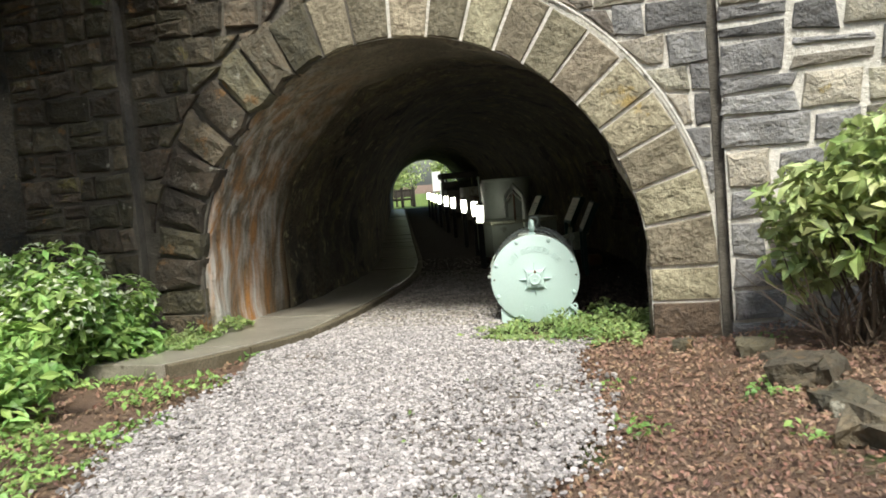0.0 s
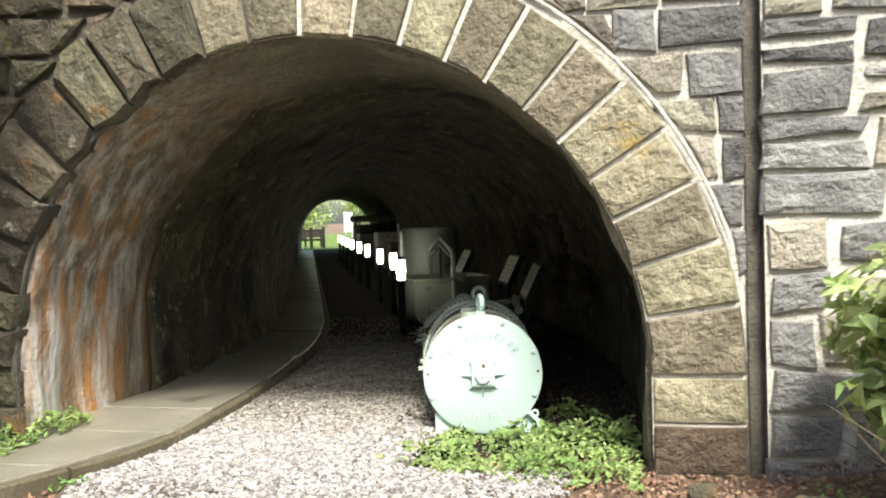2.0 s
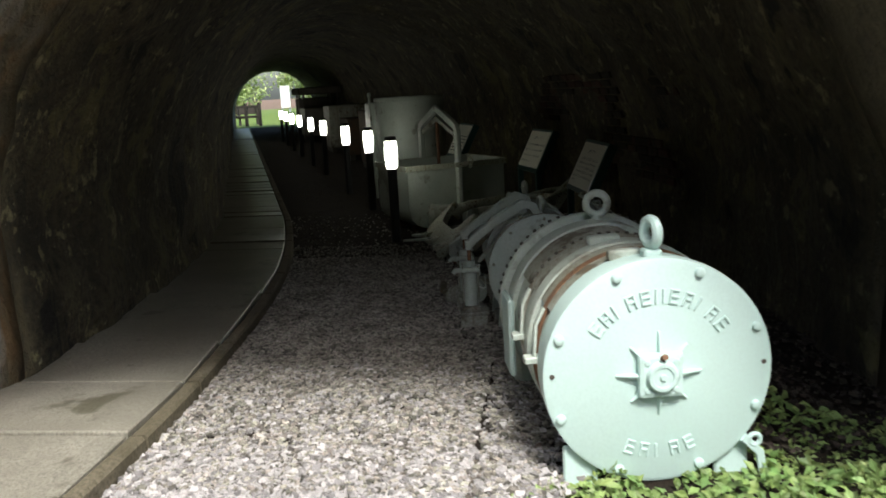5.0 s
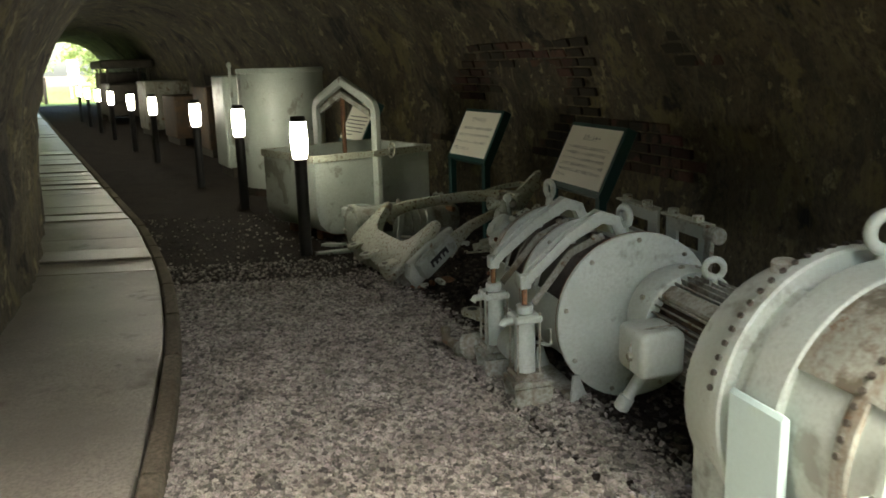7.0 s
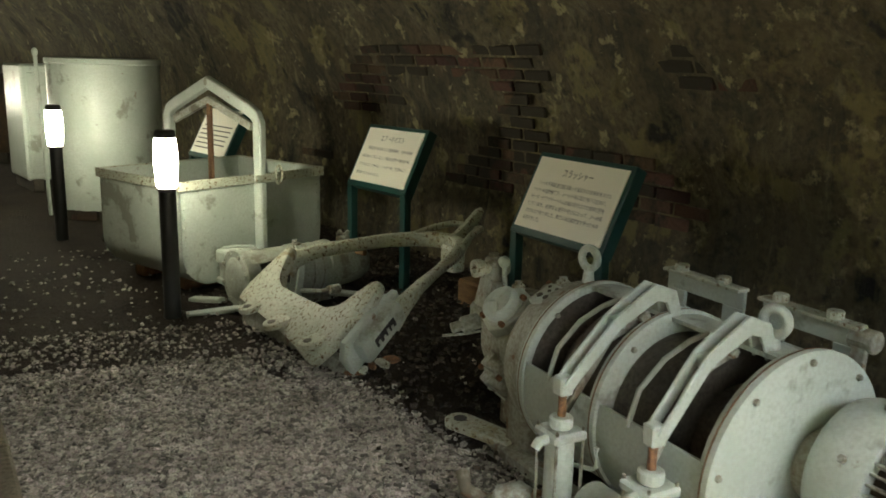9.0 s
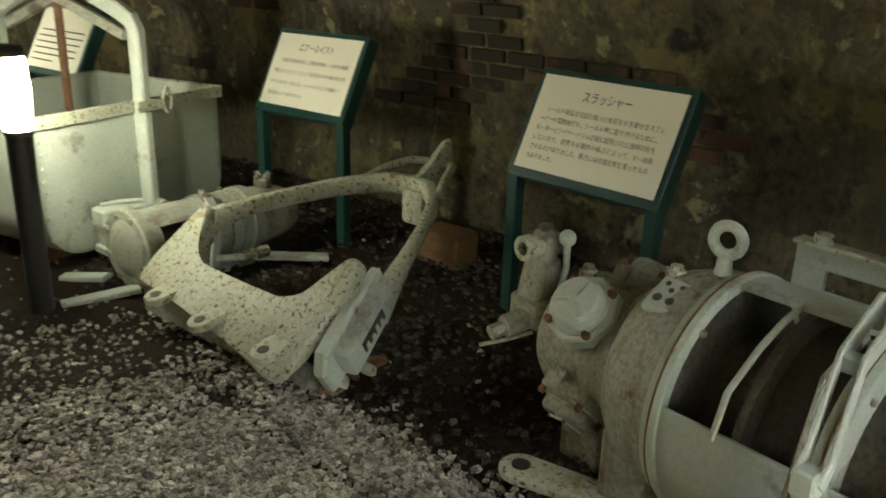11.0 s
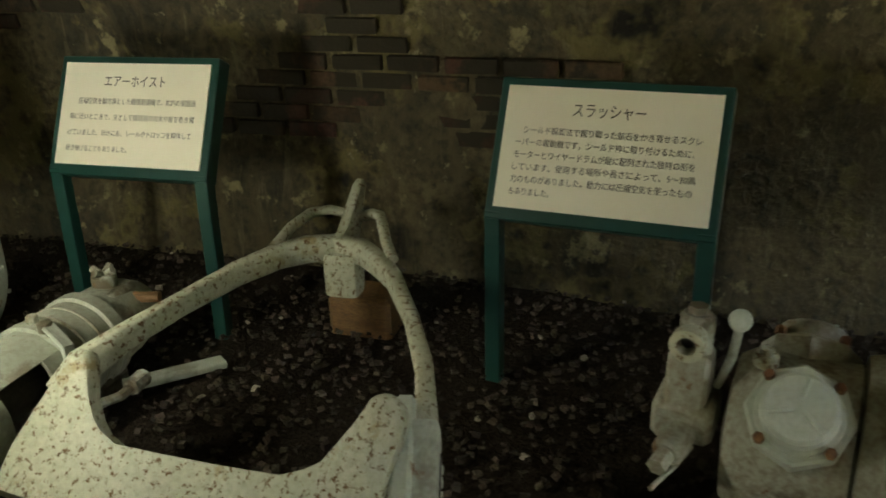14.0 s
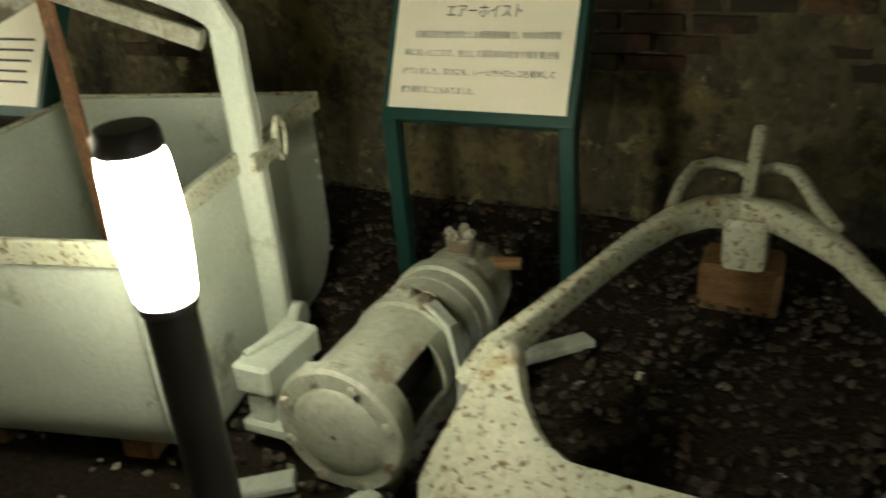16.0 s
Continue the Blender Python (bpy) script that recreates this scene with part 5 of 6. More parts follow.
    for pts in (((1.42, 5.52, 0.45), (1.55, 5.565, 0.475), (1.67, 5.59, 0.485), (1.74, 5.565, 0.48), (1.765, 5.50, 0.47), (1.74, 5.45, 0.46)),
                ((1.74, 5.45, 0.47), (1.765, 5.39, 0.49), (1.74, 5.335, 0.50), (1.69, 5.285, 0.495), (1.62, 5.215, 0.47), (1.56, 5.14, 0.445))):
        bm = B()
        tube(bm, pts, 0.018, 8)
        part("loop_bar", bm, M_SPECK, t, smooth=60)
    bm = B()
    m = pose(1.60, 5.415, 0.38, 90, 0, 19)
    plate(bm, [(-0.03, -0.06), (0.06, -0.06), (0.14, 0.05), (0.215, 0.19), (0.20, 0.215), (0.165, 0.205), (0.03, 0.09), (-0.03, 0.075)], 0.032, m, 0.006)
    part("hitch", bm, M_SPECK, t, "upright hitch fin")
    bm = B()
    box(bm, (-0.05, -0.06, 0.25), (0.045, 0.06, 0.41), 0.025, pose(1.605, 5.39, 0, 0, 0, 20), 2)
    part("hitch_block", bm, M_SPECK, t)
    # boxed pocket at the end of the arm, proud of a backing web
    m = pose(0.845, 4.53, 0.125, 0, 0, 0) @ Matrix.Rotation(radians(33), 4, "Z") @ Matrix.Rotation(radians(-33), 4, "Y")
    bm = B()
    plate(bm, [(-0.06, -0.075), (0.18, -0.085), (0.36, -0.02), (0.36, 0.05), (0.20, 0.085), (-0.02, 0.09), (-0.07, 0.03)], 0.05, m @ pose(0, 0.055, 0, 90, 0, 0), 0.01)
    part("end_web", bm, M_PAINT, t)
    bm = B()
    box(bm, (0.0, -0.055, -0.055), (0.30, 0.03, 0.065), 0.024, m, 2)
    pk = part("pocket", bm, M_PAINT, t, "rounded pocket block with a ragged slot", 40)
    bm = B()
    box(bm, (0.075, -0.058, -0.018), (0.225, -0.05, 0.032), 0.004, m)
    part("pocket_slot", bm, M_BLACK, pk, "dark ragged slot")
    for u, h in ((0.098, 0.030), (0.135, 0.022), (0.165, 0.034), (0.195, 0.024)):
        bm = B()
        box(bm, (u - 0.009, -0.062, -0.02), (u + 0.009, -0.052, -0.018 + h), 0.003, m)
        part("slot_tooth", bm, M_PAINT, pk)
    for k in range(5):
        bm = B()
        bmesh.ops.create_icosphere(bm, subdivisions=2, radius=0.035 - 0.004 * (k % 3))
        for v in bm.verts:
            v.co = Vector((v.co.x * 1.3, v.co.y * 0.8, v.co.z * 0.6)) * (1 + 0.5 * noise.noise(v.co * 30 + Vector((k, 0, 0))))
        ob = part("flake", bm, M_SPECK if k % 2 else M_RUST, t, "flaking broken toe")
        ob.matrix_world = pose(0.83 + 0.05 * k, 4.565 + 0.02 * k, 0.022 + 0.006 * k, 10 * k, 0, 40 * k)


scraper()
wb = thing("timber_block", pose(1.83, 5.50, 0.0, 0, 0, 20), "orange weathered timber block under the scraper hitch", "timber block")
bm = B()
box(bm, (-0.09, -0.12, -0.02), (0.09, 0.12, 0.155), 0.015)
part("block", bm, M_TAN, wb)


# ---- air hoist ----
def air_hoist():
    t = thing("air_hoist", pose(0.44, 5.77, 0.185, 0, 0, -70) @ Matrix.Scale(1.28, 4), "small grey air hoist with a round end cover on the earth", "hoist")
    bm = B()
    lathe(bm, (0, 0, 0), (0, 1, 0), [(-0.014, 0.005), (-0.012, 0.05), (-0.006, 0.085), (0.001, 0.094), (0.0, 0.10), (0.0, 0.125), (0.006, 0.132), (0.03, 0.132), (0.034, 0.125), (0.035, 0.02)], 40, cap=False)
    cv = part("end_cover", bm, M_HOIST, t, "pale dished end cover", 40)
    for a in range(0, 360, 45):
        bm = B()
        hexbolt(bm, (0.112 * math.cos(radians(a + 20)), 0.002, 0.112 * math.sin(radians(a + 20))), (0, -1, 0), 0.011, 0.012)
        part("bolt", bm, M_DIRTY, cv)
    bm = B()
    lathe(bm, (0, 0.03, 0), (0, 1, 0), [(0, 0.06), (0.28, 0.06)], 28)
    part("drum", bm, M_DRUM, t, smooth=40)
    for a0, a1, s0, s1 in ((42, 345, 0.03, 0.27), (-15, 42, 0.03, 0.075), (-15, 42, 0.215, 0.27)):
        bm = B()
        ang = [a0 + (a1 - a0) * i / 10 for i in range(11)]
        ring = [[bm.verts.new((r * math.cos(radians(x)), s, r * math.sin(radians(x)))) for x in ang] for s, r in ((s0, 0.115), (s1, 0.115), (s1, 0.105), (s0, 0.105))]
        for i in range(10):
            for k in range(4):
                bm.faces.new((ring[k][i], ring[k][i + 1], ring[(k + 1) % 4][i + 1], ring[(k + 1) % 4][i]))
        for i in (0, 10):
            bm.faces.new([ring[k][i] for k in range(4)])
        part("drum_guard", bm, M_HOIST, t, smooth=40)
    bm = B()
    lathe(bm, (0, 0.27, 0), (0, 1, 0), [(0, 0.06), (0, 0.122), (0.03, 0.122), (0.035, 0.112), (0.10, 0.116), (0.16, 0.114), (0.165, 0.122), (0.20, 0.122), (0.205, 0.108), (0.30, 0.104), (0.36, 0.092), (0.40, 0.07), (0.41, 0.02)], 40)
    body = part("motor_body", bm, M_HOIST, t, "pale barrel shaped motor body", 40)
    for k in range(2):
        bm = B()
        torus(bm, (0, 0.34 + 0.05 * k, 0), (0, 1, 0), 0.115, 0.004, 28, 6)
        part("groove_rib", bm, M_DIRTY, body)
    bm = B()
    bar(bm, [(0.055, 0.285, 0.125), (0.105, 0.275, 0.085), (0.135, 0.25, -0.01), (0.135, 0.235, -0.09)], 0.012, 0.034, 0.003, (0, 1, 0))
    part("brake_lever", bm, M_PAINT, t, "flat brake lever across the drum")
    bm = B()
    cyl(bm, (0.045, 0.285, 0.11), (0.045, 0.285, 0.135), 0.018, 10, bevel=0.003)
    cyl(bm, (0.0, 0.30, 0.115), (0.0, 0.30, 0.14), 0.014, 10, bevel=0.003)
    part("pivot_bolt", bm, M_DIRTY, t)
    bm = B()
    tube(bm, [(0.14, 0.245, -0.06), (0.17, 0.34, -0.075), (0.175, 0.40, -0.07)], 0.012, 8)
    cyl(bm, (0.175, 0.37, -0.07), (0.176, 0.43, -0.07), 0.022, 8, bevel=0.003)
    part("brake_rod", bm, M_DIRTY, t, "threaded brake rod with a nut", 40)
    bm = B()
    box(bm, (-0.24, 0.02, 0.02), (-0.155, 0.20, 0.085), 0.008)
    box(bm, (-0.225, 0.03, -0.06), (-0.17, 0.19, 0.03), 0.006)
    box(bm, (-0.24, 0.02, -0.075), (-0.13, 0.07, -0.045), 0.006)
    tube(bm, [(-0.225, 0.05, 0.09), (-0.20, 0.11, 0.095), (-0.18, 0.18, 0.09)], 0.007, 6)
    box(bm, (-0.16, 0.10, -0.02), (-0.09, 0.15, 0.03), 0.006)
    part("bracket", bm, M_PAINT, t, "angular pale bracket")
    bm = B()
    box(bm, (-0.05, 0.50, 0.04), (0.06, 0.62, 0.10), 0.015)
    cyl(bm, (0, 0.56, 0.09), (0, 0.56, 0.135), 0.032, 12, bevel=0.005)
    for a in range(0, 360, 90):
        cyl(bm, (0, 0.56, 0.128), (0.032 * math.cos(radians(a)), 0.56 + 0.032 * math.sin(radians(a)), 0.148), 0.010, 8)
    part("valve_head", bm, M_DIRTY, t, "cross-handled valve", 40)
    bm = B()
    cyl(bm, (0.05, 0.58, 0.065), (0.13, 0.60, 0.065), 0.015, 10)
    part("hose_stub", bm, M_TAN, t, "yellowed brass hose stub")
    for p, q in (((-0.10, -0.02, -0.12), (-0.24, -0.10, -0.135)), ((0.06, 0.0, -0.12), (-0.02, -0.22, -0.135)), ((0.12, 0.42, -0.10), (0.28, 0.62, -0.12))):
        bm = B()
        bar(bm, [p, q], 0.05, 0.02, 0.004)
        part("foot", bm, M_PAINT, t)
    bm = B()
    box(bm, (-0.08, 0.02, -0.155), (0.08, 0.5, -0.09), 0.01)
    part("bed", bm, M_DIRTY, t)


air_hoist()


# ---- ore tub ----
def ore_tub():
    ang = 32.0
    t = thing("ore_tub", pose(0.175, 6.06, 0.0, 0, 0, ang), "pale grey-green riveted ore tub with a tall bail handle, standing empty", "ore tub")
    Wd, Dp, Ht, R = 1.09, 0.86, 0.69, 0.20
    th = 0.012
    # local x along the front, y to the back

    prof = [(0.0, Ht)] + [(R - R * math.cos(radians(a)), 0.06 + R - R * math.sin(radians(a))) for a in range(0, 91, 10)]
    prof = prof + [(Wd - x, z) for x, z in reversed(prof)]
    inn = [(th if i == 0 else x + th * (1 if x < Wd / 2 else -1), z + (0.0 if i in (0, len(prof) - 1) else th)) for i, (x, z) in enumerate(prof)]
    inn[-1] = (Wd - th, Ht)
    bm = B()
    A = [[bm.verts.new((x, y, z)) for x, z in prof] for y in (0.0, Dp)]
    Bv = [[bm.verts.new((x, y, z)) for x, z in inn] for y in (0.0, Dp)]
    for i in range(len(prof) - 1):
        bm.faces.new((A[0][i], A[0][i + 1], A[1][i + 1], A[1][i]))
        bm.faces.new((Bv[0][i], Bv[1][i], Bv[1][i + 1], Bv[0][i + 1]))
        for k in (0, 1):
            bm.faces.new((A[k][i], A[k][i + 1], Bv[k][i + 1], Bv[k][i]))
    for i in (0, len(prof) - 1):
        bm.faces.new((A[0][i], A[1][i], Bv[1][i], Bv[0][i]))
    part("shell", bm, M_PAINT, t, "bent sheet shell", 40)
    for y in (0.0, Dp - th):
        bm = B()
        plate(bm, [(x, z) for x, z in prof], th, pose(0, y + th, 0, 90, 0, 0))
        end = part("end_plate", bm, M_PAINT, t)
        yy = y - 0.004 if y == 0 else y + th
        for i in range(9):
            for x in (0.025, Wd - 0.025):
                z = 0.20 + i * 0.055 if i > 0 else 0.16
                bm = B()
                cyl(bm, (x, yy - 0.004, z), (x, yy + 0.006, z), 0.009, 8)
                part("rivet", bm, M_PAINT, end)
    # rim angle
    for lo, hi in (((-0.02, -0.02, Ht - 0.05), (Wd + 0.02, -0.006, Ht + 0.008)), ((-0.02, Dp + 0.006, Ht - 0.05), (Wd + 0.02, Dp + 0.02, Ht + 0.008)),
                   ((-0.02, -0.006, Ht - 0.05), (-0.006, Dp + 0.006, Ht + 0.008)), ((Wd + 0.006, -0.006, Ht - 0.05), (Wd + 0.02, Dp + 0.006, Ht + 0.008))):
        bm = B()
        box(bm, lo, hi, 0.003)
        part("rim", bm, M_SPECK, t, "chipped rim strip")
    # bail handle, front to back
    hx, bk = 0.55, 0.90
    bm = B()
    bar(bm, [(hx, -0.04, 0.12), (hx, -0.04, 1.01), (hx, -0.015, 1.055), (hx, 0.05, 1.09), (hx, bk / 2, 1.24), (hx, bk - 0.09, 1.09), (hx, bk - 0.025, 1.055), (hx, bk, 1.01), (hx, bk, 0.08)], 0.075, 0.05, 0.008, (1, 0, 0))
    bail = part("bail", bm, M_PAINT, t, "tall pale peaked bail handle", 30)
    bm = B()
    bar(bm, [(hx, 0.03, 0.985), (hx, bk / 2, 1.13), (hx, bk - 0.07, 0.985)], 0.05, 0.03, 0.004, (1, 0, 0))
    part("bail_web", bm, M_DIRTY, bail)
    bm = B()
    cyl(bm, (hx, bk / 2, 1.22), (hx, bk / 2, 1.27), 0.03, 12, bevel=0.006)
    part("bail_pin", bm, M_DIRTY, bail)
    for y in (-0.075,):
        s = 1 if y < 0 else -1
        bm = B()
        box(bm, (hx - 0.06, y - 0.008, Ht - 0.04), (hx + 0.09, y + 0.008, Ht + 0.01), 0.003)
        part("strap", bm, M_SPECK, t)
        bm = B()
        torus(bm, (hx + 0.12, y, Ht + 0.0), (0, 1, 0), 0.055, 0.010, 24, 8, 0.5)
        part("catch_ring", bm, M_SPECK, t, "oval pale catch ring")
        bm = B()
        cyl(bm, (hx + 0.02, y - s * 0.03, 0.18), (hx + 0.02, y + s * 0.05, 0.18), 0.05, 16, bevel=0.008)
        part("trunnion", bm, M_PAINT, t, smooth=40)
    bm = B()
    box(bm, (hx - 0.012, bk / 2 - 0.02, 0.07), (hx + 0.012, bk / 2 + 0.02, 1.15), 0.004)
    part("inner_stay", bm, M_RUST, t, "rusty upright stay")
    for y in (0.2, Dp - 0.2):
        bm = B()
        box(bm, (0.12, y - 0.05, 0.0), (Wd - 0.12, y + 0.05, 0.075), 0.008)
        part("bearer", bm, M_RUST, t)


ore_tub()

# ---- tank and farther machines ----
tank = thing("cylindrical_tank", pose(-0.305, 9.15, 0) @ Matrix.Diagonal((0.74, 0.74, 1.03, 1)), "large upright grey-green steel tank on a brick footing", "tank")
bm = B()
lathe(bm, (0, 0, 0.08), (0, 0, 3), [(0, 0.60), (0.0, 0.63), (1.19, 0.63), (1.20, 0.645), (1.235, 0.645), (1.24, 0.62), (1.24, 0.01)], 64)
part("shell", bm, M_PAINT, tank, smooth=40)
for k in range(7):
    bm = B()
    box(bm, (-0.12, -0.05, 0), (0.12, 0.05, 0.085), 0.006, Matrix.Rotation(radians(150 + 24 * k), 4, "Z") @ Matrix.Translation((0.58, 0, 0)) @ Matrix.Rotation(radians(90), 4, "Z"))
    part("footing_brick", bm, M_BRICK, tank)
bm = B()
tube(bm, [(-0.68, -0.1, 0.0), (-0.70, -0.1, 0.7), (-0.72, -0.1, 1.34)], 0.022, 10)
bmesh.ops.create_uvsphere(bm, u_segments=12, v_segments=8, radius=0.035, matrix=Matrix.Translation((-0.72, -0.1, 1.36)))
part("standpipe", bm, M_PAINT, tank, "thin pale standpipe")


def cabinet(x, y, rz, w, d, h, mat, label):
    t = thing("machine_cabinet", pose(x, y, 0, 0, 0, rz), label, "machine")
    bm = B()
    box(bm, (-w / 2, -d / 2, 0.12), (w / 2, d / 2, h), 0.02)
    part("body", bm, mat, t)
    bm = B()
    box(bm, (-w / 2 + 0.05, -d / 2 - 0.012, 0.2), (w / 2 - 0.05, -d / 2, h - 0.08), 0.006)
    part("front_panel", bm, mat, t)
    bm = B()
    for sx in (-1, 1):
        box(bm, (sx * w * 0.4 - 0.05, -d / 2, 0), (sx * w * 0.4 + 0.05, d / 2, 0.13), 0.006)
    part("skid", bm, M_DRUM, t)
    bm = B()
    box(bm, (-w * 0.2, -d / 2 - 0.02, h * 0.28), (w * 0.15, -d / 2 - 0.012, h * 0.33))
    part("warning_stripe", bm, M_RUST, t, "faded red stripe")
    return t


cabinet(-0.80, 10.9, 20, 0.95, 0.7, 1.28, M_PAINT, "flat-sided grey machine cabinet on skids")
cabinet(-1.6, 13.6, 22, 0.8, 1.0, 1.1, M_RUSTED, "dark grimy low machine cabinet on skids")
cabinet(-2.6, 16.2, 22, 0.9, 1.2, 0.9, M_RUSTED, "low rust-brown machine housing on skids")
cabinet(-3.7, 18.8, 22, 0.9, 1.2, 1.15, M_DIRTY, "boxy stained machine housing on skids")

loco = thing("mine_locomotive", pose(-6.05, 24.6, 0, 0, 0, 21.8), "dark battery mine locomotive with a flat roof near the far mouth", "locomotive")
for nm, lo, hi in (("chassis", (-0.6, -1.6, 0.18), (0.6, 1.6, 0.55)), ("battery_box", (-0.55, -1.5, 0.55), (0.55, 0.5, 1.05)), ("cab", (-0.58, 0.5, 0.55), (0.58, 1.5, 1.35)), ("roof", (-0.68, -1.2, 1.45), (0.68, 1.6, 1.68))):
    bm = B()
    box(bm, lo, hi, 0.04)
    part(nm, bm, M_DRUM, loco)
for x in (-0.52, 0.52):
    for y in (-1.15, 0.45, 1.5):
        bm = B()
        box(bm, (x - 0.03, y - 0.03, 0.5), (x + 0.03, y + 0.03, 1.47), 0.005)
        part("roof_post", bm, M_DRUM, loco)
    for y in (-0.9, 0.9):
        bm = B()
        cyl(bm, (x - 0.05, y, 0.2), (x + 0.05, y, 0.2), 0.2, 20, bevel=0.02)
        part("wheel", bm, M_DRUM, loco)


# ---- beyond the far mouth ----
strip("grass_far", frange(END + 0.5, 92, 2.0), lambda y: -60, lambda y: 40, 0.03, M_GRASS, "bright mown grass beyond the tunnel", "grass")
fence = thing("timber_fence", pose(-15.0, 39.2, 0) @ Matrix.Scale(1.2, 4), "dark stained post and rail fence", "fence")
for x in (0, 0.8, 1.4):
    bm = B()
    box(bm, (x - 0.06, -0.06, -0.05), (x + 0.06, 0.06, 1.0), 0.01)
    part("post", bm, M_FENCE, fence)
for z in (0.42, 0.85):
    bm = B()
    box(bm, (-1.2, -0.04, z - 0.05), (1.4, 0.04, z + 0.05), 0.01)
    part("rail", bm, M_FENCE, fence)
bench = thing("bench", pose(-14.5, 40.8, 0, 0, 0, 30), "dark timber bench behind the fence", "bench")
for lo, hi, nm in (((-0.6, 0, 0.40), (0.6, 0.4, 0.46), "seat"), ((-0.6, 0.36, 0.6), (0.6, 0.42, 0.95), "backrest"), ((-0.5, 0.05, -0.02), (-0.42, 0.4, 0.95), "leg"), ((0.42, 0.05, -0.02), (0.5, 0.4, 0.95), "leg")):
    bm = B()
    box(bm, lo, hi, 0.01)
    part(nm, bm, M_FENCE, bench)
board = thing("notice_board", pose(-14.7, 47.2, 0, 0, 0, 10), "white notice board on posts", "sign")
bm = B()
box(bm, (-0.12, -0.03, 0.75), (0.45, 0.03, 2.05), 0.01)
part("panel", bm, M_FARWALL, board)
for x in (-0.05, 0.38):
    bm = B()
    box(bm, (x - 0.05, 0.03, -0.05), (x + 0.05, 0.12, 2.05), 0.01)
    part("post", bm, M_GREYWALL, board)
shed = thing("shed", pose(-13.4, 55.3, 0, 0, 0, 8), "pale grey metal shed", "building")
bm = B()
box(bm, (-1.6, 0, -0.05), (3.4, 3, 3.0))
part("wall", bm, M_GREYWALL, shed)
bm = B()
box(bm, (-1.8, -0.3, 3.0), (3.6, 3.3, 3.15), 0.02)
part("roof", bm, M_FARWALL, shed)
for x in (-0.9, 0.6, 2.1):
    bm = B()
    box(bm, (x - 0.4, -0.03, 1.2), (x + 0.4, 0.0, 2.2), 0.01)
    part("window", bm, M_DRUM, shed)


# ---- foliage ----
def leaves(name, centres, normals, size, mat, parent, seed, jitter=0.5, ratio=0.45):
    """Many small folded leaves in one mesh: centres and rough normals as arrays."""
    rng = np.random.default_rng(seed)
    n = len(centres)
    nr = normals + rng.normal(0, jitter, (n, 3))
    nr /= np.linalg.norm(nr, axis=1)[:, None]
    t = np.cross(nr, rng.normal(0, 1, (n, 3)))
    t /= np.linalg.norm(t, axis=1)[:, None]
    b = np.cross(nr, t)
    s = size * rng.uniform(0.6, 1.3, (n, 1))
    base = centres - t * s * 0.5
    tip = centres + t * s * 0.5 - nr * s * 0.12
    mid = centres + t * s * 0.02
    l = mid + b * s * ratio * 0.5 + nr * s * 0.10
    r = mid - b * s * ratio * 0.5 + nr * s * 0.10
    v = np.stack([base, r, tip, l, mid], 1).reshape(-1, 3)
    k = np.arange(n)[:, None] * 5
    f = np.concatenate([k + np.array([0, 1, 4]), k + np.array([1, 2, 4]), k + np.array([2, 3, 4]), k + np.array([3, 0, 4])], 0)
    me = bpy.data.meshes.new(name)
    me.from_pydata(v.tolist(), [], f.tolist())
    me.materials.append(mat)
    ob = new(name, me)
    ob.parent = parent
    return ob


def cloud(blobs, n, seed, shell=0.75):
    """Points near the surface of a union of ellipsoids: centre, radii."""
    rng = np.random.default_rng(seed)
    vol = np.array([r[0] * r[1] * r[2] for _, r in blobs]) ** (2 / 3)
    pick = rng.choice(len(blobs), n, p=vol / vol.sum())
    d = rng.normal(0, 1, (n, 3))
    d /= np.linalg.norm(d, axis=1)[:, None]
    rad = rng.uniform(shell, 1.0, (n, 1)) ** 0.7
    c = np.array([b[0] for b in blobs])[pick]
    r = np.array([b[1] for b in blobs])[pick]
    return c + d * r * rad, d


def lumpy(centre, radii, n, seed, k=0.45):
    rng = np.random.default_rng(seed)
    out = []
    for _ in range(n):
        d = rng.normal(0, 1, 3)
        d /= np.linalg.norm(d)
        u = rng.uniform(0.45, 0.85)
        out.append((tuple(np.array(centre) + d * np.array(radii) * u), tuple(np.array(radii) * k * rng.uniform(0.7, 1.3))))
    return out


def twigs(base, targets, r, mat, parent, seed, name="stem"):
    rnd = random.Random(seed)
    for p in targets:
        bm = B()
        p = Vector(p)
        b = Vector(base) + Vector((rnd.uniform(-0.12, 0.12), rnd.uniform(-0.12, 0.12), 0))
        mid = b.lerp(p, 0.5) + Vector((rnd.uniform(-0.1, 0.1), rnd.uniform(-0.1, 0.1), rnd.uniform(0, 0.12)))
        pts = [b, b.lerp(mid, 0.6), mid, mid.lerp(p, 0.6), p]
        rings = []
        for i, q in enumerate(pts):
            rr = r * (1 - 0.75 * i / 4)
            rings.append([bm.verts.new(q + Vector((rr * math.cos(a), rr * math.sin(a), 0))) for a in (0, 2.1, 4.2)])
        for ra, rb in zip(rings, rings[1:]):
            for i in range(3):
                bm.faces.new((ra[i], ra[(i + 1) % 3], rb[(i + 1) % 3], rb[i]))
        part(name, bm, mat, parent)


def upward(z, d):
    return d * 0.6 + np.array([0, 0, 0.8])


